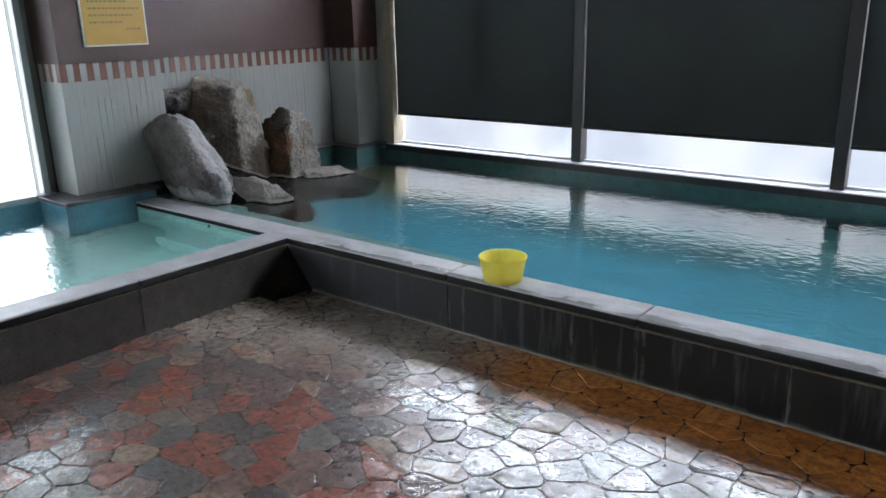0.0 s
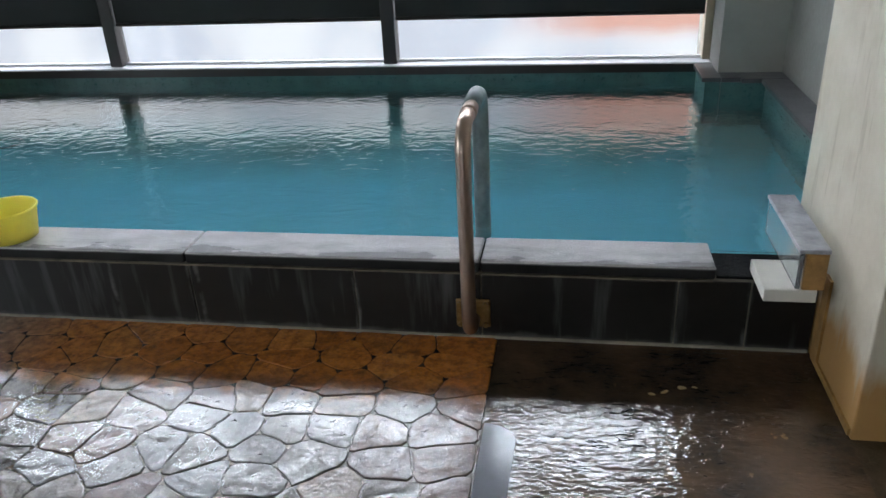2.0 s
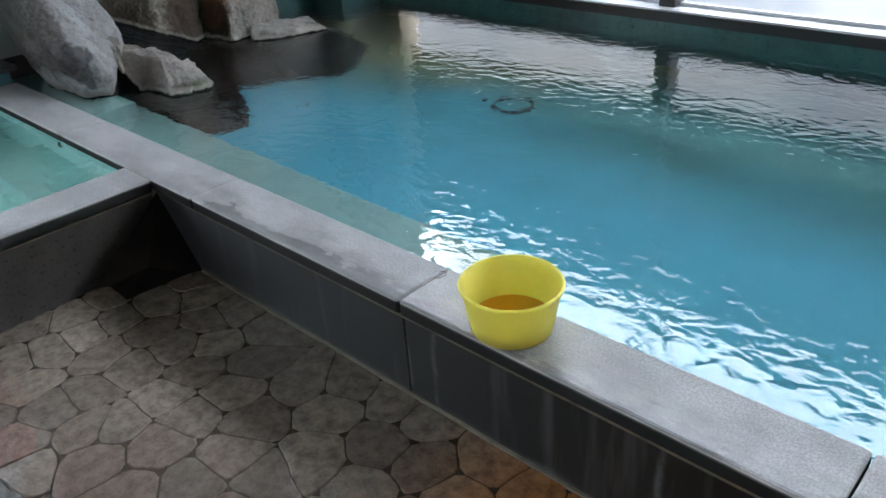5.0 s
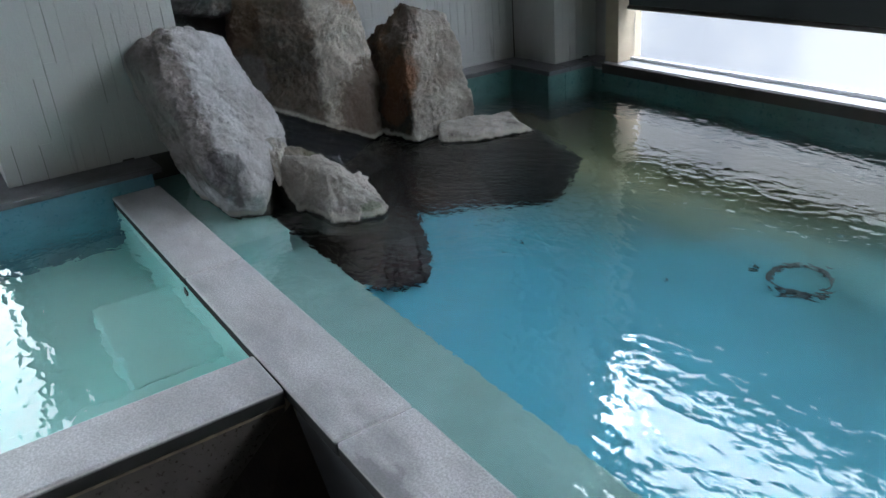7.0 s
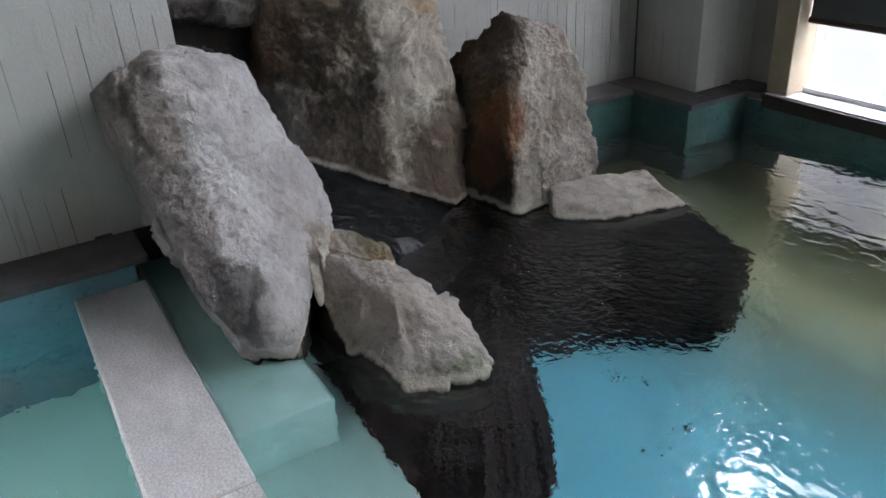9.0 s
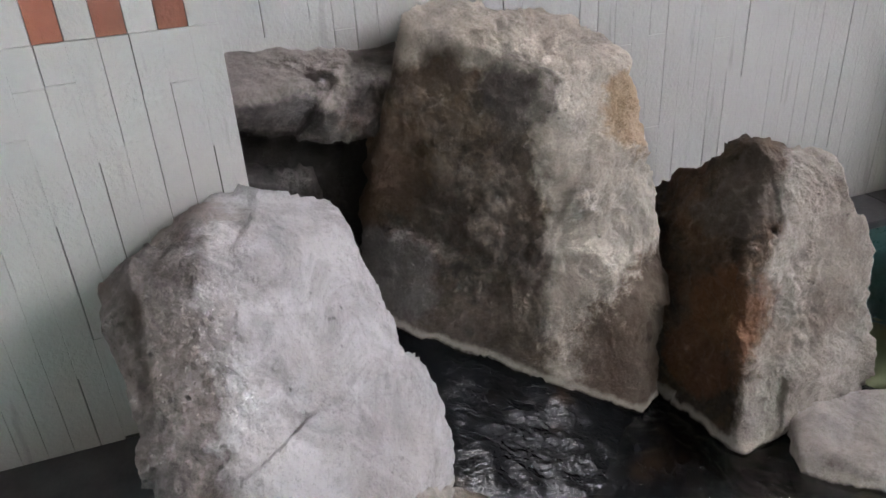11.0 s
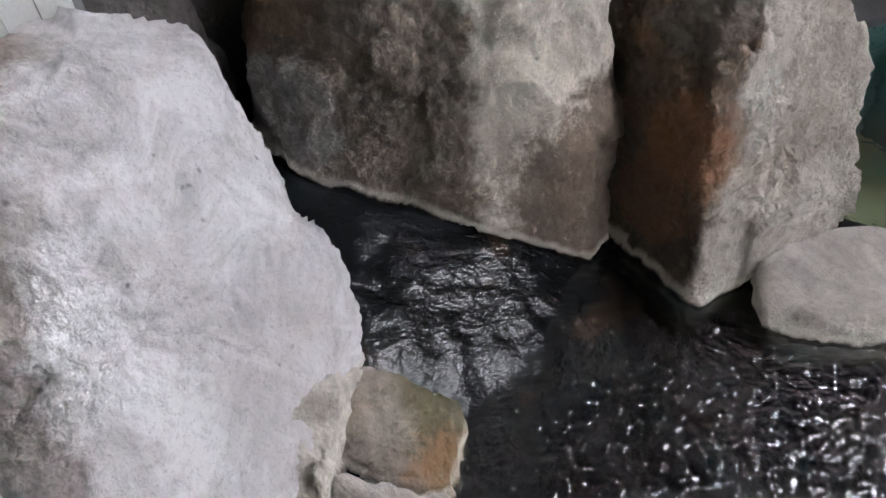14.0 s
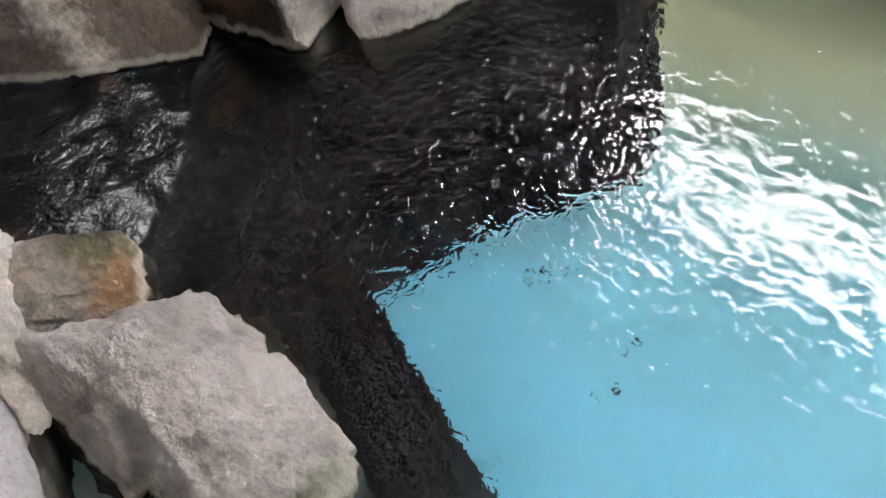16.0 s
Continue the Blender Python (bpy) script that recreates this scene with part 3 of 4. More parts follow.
def blind(x0, x1):
    b = thing("roller_blind", "dark grey roller blind drawn down over a window", "blind", ((x0 + x1) / 2, WIN_Y - 0.045, BLIND_Z), "blinds along the window")
    w = (x1 - x0) / 2
    bm = bmesh.new()
    n = 60
    rows = [[bm.verts.new((-w + 2 * w * i / n, 0.004 * math.sin(i * 0.35) * k, 0.02 + 1.26 * k)) for i in range(n + 1)] for k in (0, 1)]
    for i in range(n):
        bm.faces.new((rows[0][i], rows[0][i + 1], rows[1][i + 1], rows[1][i]))
    part("cloth", bm, M_BLIND, b, smooth=True)
    part("bottom_bar", tube(bmesh.new(), [(-w, 0, 0.012), (w, 0, 0.012)], 0.012, 10), M_FRAME, b)
    part("roller", tube(bmesh.new(), [(-w, 0, 1.265), (w, 0, 1.265)], 0.022, 12), M_FRAME, b)


blind(-1.87, -0.048)
blind(0.048, 1.828)
blind(1.922, 3.75)

# outside
structure("backdrop", boxes((-7.0, 9.0, 9.0, 9.05, -1.0, 1.9)), M_GLOW_LO, "bright hazy outside seen through glass", "backdrop")
structure("backdrop_sky", boxes((-8.0, 10.0, 8.6, 8.65, 1.92, 7.5)), M_GLOW_UP, "bright overcast sky", "backdrop")
structure("backdrop_side", boxes((-4.25, -4.2, -1.0, 7.4, -1.0, CEIL_Z)), M_GLOW_SIDE, "bright hazy garden light", "backdrop")
# unseen glowing panel, added to fill in light from behind
structure("backdrop_rear", boxes((0.0, 2.8, -1.95, -1.9, -0.2, 2.3)), M_FILL_REAR, "unseen glow behind the doorway, added as fill light", "backdrop")

# the tiled wall on the west side with the pillar
structure("wall_tiled", boxes((LEFT_X - 0.05, WALL_X - 0.006, 4.515, 5.238, -0.5, 1.24), (LEFT_X - 0.05, BACK_X - 0.006, 5.24, 7.43, -0.5, 1.24), (BACK_X - 0.004, -2.146, 7.136, 7.43, -0.5, 1.24)), M_GAP, "white tiled wall with open joints", "wall")
structure("wall_upper", boxes((LEFT_X - 0.05, WALL_X, 4.51, 5.24, 1.241, CEIL_Z), (LEFT_X - 0.05, BACK_X, 5.242, 7.43, 1.241, CEIL_Z), (BACK_X + 0.002, -2.14, 7.13, 7.43, 1.241, CEIL_Z)), M_BROWN, "dark brown upper wall", "wall")
structure("wall_west", boxes((LEFT_X - 0.16, LEFT_X - 0.052, 4.42, 7.6, -0.5, CEIL_Z), (LEFT_X - 0.10, LEFT_X + 0.02, -1.5, 0.6, -0.5, CEIL_Z), (LEFT_X - 0.10, LEFT_X + 0.02, 0.6, 4.42, -0.5, SILL_Z - 0.04), (LEFT_X - 0.10, LEFT_X + 0.02, 0.6, 4.42, 2.5, CEIL_Z)), M_WALL, "pale wall round a side window", "wall")
window2 = tagged(new("window_2"), "tall bright window beside the small basin", "window", "", "structure")
part("window_frame", boxes((LEFT_X - 0.04, LEFT_X + 0.035, 4.395, 4.44, SILL_Z - 0.03, 2.5), bevel=0.004), M_ALU, window2)
part("window_frame", boxes((LEFT_X - 0.04, LEFT_X + 0.03, 2.5, 2.56, SILL_Z - 0.03, 2.5), bevel=0.004), M_ALU, window2)
part("window_sill", boxes((LEFT_X - 0.06, LEFT_X + 0.06, 0.6, 4.47, SILL_Z - 0.038, SILL_Z - 0.006), bevel=0.004), M_ALU, window2)
for y0, y1 in ((0.6, 2.498), (2.562, 4.393)):
    g = part("pane", boxes((LEFT_X - 0.005, LEFT_X, y0, y1, SILL_Z - 0.004, 2.5)), M_GLASS, window2)
    g.visible_shadow = False

# ledge round the basins
ledge = tagged(new("ledge"), "dark stone ledge above the water", "ledge", "", "structure")
for row in (
        (WALL_X - 0.004, -2.05, 4.39, 5.02, LEDGE_Z - 0.024, LEDGE_Z), (-2.50, -2.053, 4.33, 4.513, LEDGE_Z - 0.025, LEDGE_Z - 0.001),
        (BACK_X - 0.004, -2.33, 5.25, 6.99, LEDGE_Z - 0.024, LEDGE_Z), (BACK_X - 0.004, -2.03, 6.991, 7.134, LEDGE_Z - 0.024, LEDGE_Z), (-2.144, -2.03, 7.135, 7.29, LEDGE_Z - 0.024, LEDGE_Z), (-2.144, -1.97, 7.291, 7.43, LEDGE_Z - 0.024, LEDGE_Z),
        (3.802, 3.90, 6.93, 7.06, LEDGE_Z - 0.024, LEDGE_Z), (3.70, 3.80, 6.93, 7.29, LEDGE_Z - 0.024, LEDGE_Z), (3.901, RIGHT_X, 6.90, 7.058, LEDGE_Z - 0.024, LEDGE_Z), (4.00, RIGHT_X, 5.18, 6.899, LEDGE_Z - 0.024, LEDGE_Z)):
    part("ledge_stone", boxes(row, bevel=0.004), M_LEDGE, ledge)
structure("basin_wall", boxes(
    (-2.04, 3.80, 7.31, 7.329, BOTTOM_Z, 0.335), (BACK_X, -2.35, 5.26, 7.0, BOTTOM_Z, 0.350), (BACK_X, -2.05, 7.0, 7.12, BOTTOM_Z, 0.350), (-2.14, -2.05, 7.121, 7.33, BOTTOM_Z, 0.350),
    (3.72, 3.799, 6.95, 7.309, BOTTOM_Z, 0.350), (3.80, 4.15, 6.93, 7.05, BOTTOM_Z, 0.350), (4.03, 4.13, 5.17, 6.929, BOTTOM_Z, 0.350)), M_PTILE, "green tiled basin wall, wet at the water line", "wall")
structure("side_basin_wall", boxes((WALL_X - 0.003, -2.07, 4.385, 4.985, -0.3, 0.350), (LEFT_X, -2.072, 4.33, 4.48, -0.3, 0.349), (LEFT_X + 0.021, LEFT_X + 0.10, 0.0, 4.329, -0.3, 0.349)), M_PTILE2, "blue tiled basin wall", "wall")

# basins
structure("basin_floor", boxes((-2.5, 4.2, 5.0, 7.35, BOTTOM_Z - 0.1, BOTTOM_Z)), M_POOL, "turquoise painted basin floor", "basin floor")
structure("basin_bench", boxes((-2.4, 0.78, 5.0, 5.29, BOTTOM_Z + 0.001, 0.07), bevel=0.01), M_BENCH, "pale green underwater bench along the rim", "bench")
structure("basin_step", boxes((-2.3, -1.345, 5.008, 5.225, 0.071, 0.262), bevel=0.008), M_BENCH, "pale green painted block just above the water", "step")
structure("side_basin_floor", boxes((LEFT_X, -0.47, 0.0, 4.83, -0.30, -0.18)), M_POOL2, "pale turquoise basin floor", "basin floor")
structure("side_basin_step", boxes((-0.93, -0.63, 0.2, 4.83, -0.179, 0.03), (-1.45, -0.931, 4.58, 4.83, -0.179, 0.03), bevel=0.008), M_POOL2, "pale underwater step", "step")
structure("side_basin_end", boxes((LEFT_X, -0.45, -0.15, -0.002, -0.3, 0.33)), M_LEDGE, "dark basin end wall", "wall")


def sheet(name, x0, x1, y0, y1, z, nx, ny, material, label):
    bm = bmesh.new()
    rows = [[bm.verts.new((x0 + (x1 - x0) * i / nx, y0 + (y1 - y0) * j / ny, z)) for i in range(nx + 1)] for j in range(ny + 1)]
    for j in range(ny):
        for i in range(nx):
            bm.faces.new((rows[j][i], rows[j][i + 1], rows[j + 1][i + 1], rows[j + 1][i]))
    ob = structure(name, bm, material, label, "water")
    ob.visible_shadow = False
    return ob


sheet("water", -2.47, 4.12, 4.985, 7.325, WATER_Z, 4, 4, M_WATER, "clear turquoise bath water with fine ripples")
sheet("water_side", LEFT_X + 0.05, -0.635, 0.0, 4.845, SIDE_WATER_Z, 4, 4, M_WATER2, "clear pale green bath water with soft ripples")

# rim
JX = (-2.08, -1.182, -0.222, 0.706, 1.702, 2.732, 3.468)
rim = structure("rim_wall", boxes((-2.3, 3.776, 4.845, 4.985, -0.25, 0.248)), M_GROUT, "mortar core of the basin rim", "rim")
side_rim = structure("side_rim_wall", boxes((-0.63, -0.49, 0.0, 4.843, -0.25, 0.248)), M_GROUT, "mortar core of the small basin's rim", "rim")
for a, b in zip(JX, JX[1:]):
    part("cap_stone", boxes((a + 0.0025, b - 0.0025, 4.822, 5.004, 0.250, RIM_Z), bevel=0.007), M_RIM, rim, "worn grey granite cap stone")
for a, b in ((-0.462, 0.706), (0.706, 1.702), (1.702, 2.30), (2.30, 2.732), (2.732, 3.36), (3.36, 3.58), (3.58, 3.778)):
    part("facing_slab", boxes((a + 0.003, b - 0.003, 4.834, 4.844, -0.02, 0.236), bevel=0.002), M_SLATE, rim, "dark slate facing with pale streaks")
part("spillway", boxes((3.471, 3.776, 4.834, 5.0, 0.2495, 0.259), bevel=0.002), M_PAD, rim, "black wet spillway slab")
part("grout_line", boxes((-0.46, 3.46, 4.8325, 4.8445, 0.2365, 0.2425)), M_GROUT_DARK, rim, "sandy grout line")
part("basin_lining", boxes((-2.3, 3.60, 4.986, 4.996, BOTTOM_Z, 0.249)), M_BENCH, rim)
part("basin_lining", boxes((-2.3, -0.64, 4.826, 4.844, -0.25, 0.249)), M_POOL2, rim)
JY = (0.0, 0.9, 1.9, 2.9, 3.893, 4.820)
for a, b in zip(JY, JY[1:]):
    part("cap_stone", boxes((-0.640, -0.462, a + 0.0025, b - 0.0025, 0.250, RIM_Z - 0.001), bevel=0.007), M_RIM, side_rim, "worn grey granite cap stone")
    part("facing_slab", boxes((-0.488, -0.478, a + 0.003, b - 0.003, -0.02, 0.236), bevel=0.002), M_SLATE_SIDE, side_rim, "dark slate facing")
part("grout_line", boxes((-0.4875, -0.4755, 0.0, 4.82, 0.2365, 0.2425)), M_GROUT_DARK, side_rim, "sandy grout line")
part("basin_lining", boxes((-0.645, -0.631, 0.0, 4.825, -0.25, 0.249)), M_POOL2, side_rim)
# solid wedge added in place of a dark patch in the corner
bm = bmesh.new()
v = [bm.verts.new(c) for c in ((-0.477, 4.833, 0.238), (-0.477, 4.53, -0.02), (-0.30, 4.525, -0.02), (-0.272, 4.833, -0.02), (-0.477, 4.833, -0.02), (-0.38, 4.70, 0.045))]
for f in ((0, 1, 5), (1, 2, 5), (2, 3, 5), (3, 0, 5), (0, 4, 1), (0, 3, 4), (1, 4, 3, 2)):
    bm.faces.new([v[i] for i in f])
structure("corner_fillet", bm, plain("brown_black_wedge", (0.010, 0.007, 0.005), 0.7, vary=0.4, bump=0.5, distance=0.004, spec=0.12), "brown-black wedge added in the corner of the rims", "rim")


# ---- things ----
def bowl():
    b = thing("wash_bowl", "bright yellow plastic wash bowl with amber water on granite rim", "bowl", (0.985, 4.905, RIM_Z))
    bm = lathe(bmesh.new(), [(0.086, 0.0), (0.090, 0.003), (0.1095, 0.108), (0.114, 0.110), (0.115, 0.115), (0.1125, 0.119), (0.108, 0.117), (0.1065, 0.11), (0.088, 0.008), (0.084, 0.005)])
    part("shell", bm, M_YELLOW, b, smooth=True)
    part("amber_water", lathe(bmesh.new(), [(0.0875, 0.008), (0.0905, 0.024)]), M_TEA, b, "shallow amber water")


bowl()


def handrail():
    r = thing("handrail", "bent steel handrail bolted to the rim, reaching into the water", "handrail", (2.705, 4.835, -0.03))
    part("plate", boxes((-0.058, 0.058, -0.012, -0.002, 0.072, 0.178), bevel=0.006), M_BRASS, r, "square brass wall plate")
    for x in (-0.042, 0.042):
        for z in (0.086, 0.164):
            part("bolt", tube(bmesh.new(), [(x, -0.010, z), (x, -0.024, z)], 0.009, 6), M_BRASS, r)
    arc = lambda cy, cz, rad, a0, a1: [(0, cy + rad * math.cos(radians(a)), cz + rad * math.sin(radians(a))) for a in np.linspace(a0, a1, 9)]
    part("front_post", tube(bmesh.new(), [(0, -0.010, 0.105), *arc(-0.055, 0.160, 0.055, 270, 180), (0, -0.11, 0.4), *arc(-0.03, 0.72, 0.08, 180, 90), (0, 0.16, 0.80)], 0.0235, 18), M_STEEL, r, smooth=True)
    part("collar", tube(bmesh.new(), [(0, 0.02, 0.80), (0, 0.06, 0.80)], 0.026, 18), M_STEEL, r, smooth=True)
    part("back_post", tube(bmesh.new(), [(0, 0.10, 0.80), *arc(0.24, 0.72, 0.08, 90, 0), (0, 0.32, 0.4), (0, 0.32, 0.09)], 0.029, 18), M_SLEEVE, r, "grey-green sleeved rear post", smooth=True)


handrail()


def spout_tray():
    t = thing("overflow_tray", "pale stone overflow tray with clear acrylic side and grey lid", "tray", (3.66, 4.75, 0.0))
    part("base", boxes((-0.085, 0.06, -0.07, 0.13, 0.26, 0.300), bevel=0.004), M_WHITE, t, "pale stone base")
    part("upright", boxes((-0.002, 0.012, -0.065, 0.34, 0.301, 0.415), bevel=0.003), M_ACRYL, t, "clear acrylic side")
    part("lid", boxes((-0.006, 0.078, -0.072, 0.35, 0.416, 0.430), bevel=0.003), plain("grey_lid", (0.30, 0.31, 0.34), 0.35, vary=0.4, scale=18), t, "grey worn lid")
    part("edge", boxes((0.014, 0.076, -0.07, -0.055, 0.301, 0.415), bevel=0.003), M_STAIN, t, "rust-stained end")


spout_tray()


def notice():
    n = thing("notice_board", "yellow notice with faded writing in white frame on brown wall", "notice", (WALL_X, 4.93, 1.35))
    part("frame", boxes((0.001, 0.012, -0.235, 0.235, 0.0, 0.38), bevel=0.002), M_WHITE, n)
    part("paper", boxes((0.0125, 0.0145, -0.222, 0.222, 0.012, 0.368)), M_PAPER, n)
    for k, (a, b) in enumerate(((-0.18, 0.17), (-0.18, 0.10), (-0.18, 0.18), (-0.18, 0.13), (-0.18, 0.05), (0.08, 0.19))):
        z = 0.33 - 0.045 * k
        bm = bmesh.new()
        y = a
        while y < b:
            w = random.uniform(0.012, 0.03)
            box(bm, 0.0147, 0.0152, y, y + w, z, z + 0.012)
            y += w + 0.008
        part("writing", bm, M_INK, n, "faded unreadable line")


notice()


# ---- rocks ----
def rock(name, corners, material, label, seed, level=5, rough=0.6, soft=140, group="rocks round the spring"):
    pts = np.array(corners, float)
    bm = bmesh.new()
    for p in corners:
        bm.verts.new(p)
    bmesh.ops.convex_hull(bm, input=bm.verts)
    centre = pts.mean(0)
    normals, dist = [], []
    for f in bm.faces:
        f.normal_update()
        nn, c = np.array(f.normal), np.array(f.calc_center_median())
        h = float(nn @ (c - centre))
        if h < 0:
            nn, h = -nn, -h
        normals.append(nn)
        dist.append(max(h, 0.01))
    bm.free()
    bm = bmesh.new()
    bmesh.ops.create_icosphere(bm, subdivisions=level, radius=1.0)
    d = np.array([v.co[:] for v in bm.verts])
    spread = pts - centre
    scale = np.abs(spread).max(0)
    d = d * scale
    d /= np.linalg.norm(d, axis=1)[:, None]
    rs = np.random.RandomState(seed)
    for _ in range(18):
        nn = rs.normal(size=3)
        nn /= np.linalg.norm(nn)
        h = float((spread @ nn).max())
        normals.append(nn)
        dist.append(h * rs.uniform(0.92, 0.995))
    q = np.maximum(d @ np.array(normals).T, 1e-4) / np.array(dist)
    r = 1.0 / (np.sum(q**soft, 1) ** (1.0 / soft))
    place = d * r[:, None]
    off = Vector((seed * 7.3, seed * 3.1, seed * 5.7))
    for v, p, dd in zip(bm.verts, place, d):
        w = Vector(p) + off
        warp = w + noise.noise_vector(w * 3.0) * 0.02
        k = 0.006 + 0.016 * noise.noise(w * 4.5) - 0.014 * abs(noise.noise(warp * 8.0)) + 0.012 * noise.noise(w * 15.0) - 0.012 * abs(noise.noise(warp * 31.0)) + 0.007 * noise.noise(w * 60.0)
        k -= 0.020 * max(0.0, noise.noise(w * 27.0) - 0.32)
        # chipped facets: each cell has a face of its own tilt
        for freq, amount in ((5.5, 0.36), (13.0, 0.34), (27.0, 0.22)):
            cell = noise.voronoi(warp * freq)[1][0]
            k += amount * noise.cell_vector(cell * 91.7).dot((warp * freq - cell) / freq) - 0.5 * amount * sum((warp * freq - cell) / freq)
        v.co = Vector(p) + Vector(dd) * (k * rough)
    base = Vector((centre[0], centre[1], pts[:, 2].min()))
    bmesh.ops.translate(bm, verts=bm.verts, vec=Vector(centre) - base)
    ob = part(name, bm, material, smooth=True)
    ob.location = base
    return tagged(ob, label, "rock", group)


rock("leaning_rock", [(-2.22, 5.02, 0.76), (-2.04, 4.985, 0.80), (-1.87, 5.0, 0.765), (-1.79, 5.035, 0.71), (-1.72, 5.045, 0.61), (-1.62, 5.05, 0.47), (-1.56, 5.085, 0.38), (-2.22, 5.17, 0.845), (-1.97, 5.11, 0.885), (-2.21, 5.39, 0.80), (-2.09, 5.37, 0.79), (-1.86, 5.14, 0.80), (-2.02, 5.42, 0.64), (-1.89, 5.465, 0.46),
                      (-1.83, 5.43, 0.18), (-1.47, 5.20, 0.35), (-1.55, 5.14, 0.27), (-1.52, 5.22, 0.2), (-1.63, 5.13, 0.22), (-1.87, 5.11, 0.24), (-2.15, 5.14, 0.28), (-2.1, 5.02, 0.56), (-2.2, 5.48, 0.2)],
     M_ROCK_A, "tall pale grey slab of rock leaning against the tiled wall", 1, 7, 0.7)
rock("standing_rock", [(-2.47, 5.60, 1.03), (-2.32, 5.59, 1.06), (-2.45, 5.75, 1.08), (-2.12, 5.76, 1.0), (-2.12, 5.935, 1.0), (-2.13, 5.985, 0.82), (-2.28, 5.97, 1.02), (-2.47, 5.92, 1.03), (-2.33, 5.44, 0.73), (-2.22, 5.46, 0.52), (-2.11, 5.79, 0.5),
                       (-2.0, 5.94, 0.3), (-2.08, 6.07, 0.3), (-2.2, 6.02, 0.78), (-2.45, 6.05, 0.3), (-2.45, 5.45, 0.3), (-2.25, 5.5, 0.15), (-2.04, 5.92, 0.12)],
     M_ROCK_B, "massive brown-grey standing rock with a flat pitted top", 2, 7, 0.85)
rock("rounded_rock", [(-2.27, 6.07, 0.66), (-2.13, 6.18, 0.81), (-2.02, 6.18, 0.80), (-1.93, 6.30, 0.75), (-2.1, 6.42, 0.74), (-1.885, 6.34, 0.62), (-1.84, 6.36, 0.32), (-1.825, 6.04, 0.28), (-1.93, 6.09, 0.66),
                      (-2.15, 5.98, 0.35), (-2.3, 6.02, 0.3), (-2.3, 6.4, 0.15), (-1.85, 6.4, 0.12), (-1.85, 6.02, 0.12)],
     M_ROCK_C, "rust-brown rock with one pale broken face, partly painted light", 3, 7, 0.8)
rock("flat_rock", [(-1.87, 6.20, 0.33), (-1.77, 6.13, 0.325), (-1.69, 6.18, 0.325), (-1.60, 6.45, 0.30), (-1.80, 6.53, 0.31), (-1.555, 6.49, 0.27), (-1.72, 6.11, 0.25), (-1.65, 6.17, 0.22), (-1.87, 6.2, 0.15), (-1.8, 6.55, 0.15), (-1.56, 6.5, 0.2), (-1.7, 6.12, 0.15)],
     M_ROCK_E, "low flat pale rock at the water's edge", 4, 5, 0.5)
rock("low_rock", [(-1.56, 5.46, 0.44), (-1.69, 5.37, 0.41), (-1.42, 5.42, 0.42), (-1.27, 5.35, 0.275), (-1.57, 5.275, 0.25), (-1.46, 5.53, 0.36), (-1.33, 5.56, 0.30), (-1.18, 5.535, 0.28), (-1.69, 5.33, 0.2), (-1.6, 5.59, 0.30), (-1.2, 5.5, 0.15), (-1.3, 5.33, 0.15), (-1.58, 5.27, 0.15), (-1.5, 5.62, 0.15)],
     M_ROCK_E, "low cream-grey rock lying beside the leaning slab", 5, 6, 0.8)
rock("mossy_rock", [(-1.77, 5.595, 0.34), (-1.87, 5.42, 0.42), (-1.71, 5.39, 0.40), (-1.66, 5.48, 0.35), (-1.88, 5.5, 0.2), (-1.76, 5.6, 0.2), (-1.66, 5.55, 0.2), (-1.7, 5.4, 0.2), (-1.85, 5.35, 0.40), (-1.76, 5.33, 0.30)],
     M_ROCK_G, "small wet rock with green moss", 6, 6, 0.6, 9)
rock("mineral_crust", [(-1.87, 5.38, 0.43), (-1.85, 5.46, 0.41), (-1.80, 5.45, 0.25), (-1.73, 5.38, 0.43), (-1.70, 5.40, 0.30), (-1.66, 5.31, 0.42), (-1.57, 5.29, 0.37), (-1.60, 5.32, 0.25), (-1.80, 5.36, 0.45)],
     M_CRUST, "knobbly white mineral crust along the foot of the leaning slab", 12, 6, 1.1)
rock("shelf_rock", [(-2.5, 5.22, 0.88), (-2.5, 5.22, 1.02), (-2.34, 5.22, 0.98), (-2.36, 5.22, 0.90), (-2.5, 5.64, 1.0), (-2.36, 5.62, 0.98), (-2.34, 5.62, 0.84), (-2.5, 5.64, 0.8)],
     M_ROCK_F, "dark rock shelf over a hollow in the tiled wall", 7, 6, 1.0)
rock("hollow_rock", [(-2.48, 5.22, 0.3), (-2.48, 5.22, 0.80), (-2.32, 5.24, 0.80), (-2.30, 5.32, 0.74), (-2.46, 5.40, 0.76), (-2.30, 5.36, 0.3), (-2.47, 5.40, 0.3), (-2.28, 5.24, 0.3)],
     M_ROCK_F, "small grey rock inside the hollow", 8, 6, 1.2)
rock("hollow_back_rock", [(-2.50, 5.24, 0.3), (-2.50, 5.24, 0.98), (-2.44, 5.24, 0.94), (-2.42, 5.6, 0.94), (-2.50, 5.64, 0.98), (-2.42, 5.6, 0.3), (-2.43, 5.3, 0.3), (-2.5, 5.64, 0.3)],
     M_HOLLOW_SHADE, "rock at the back of the hollow, shade in its colour", 9, 5, 0.4)


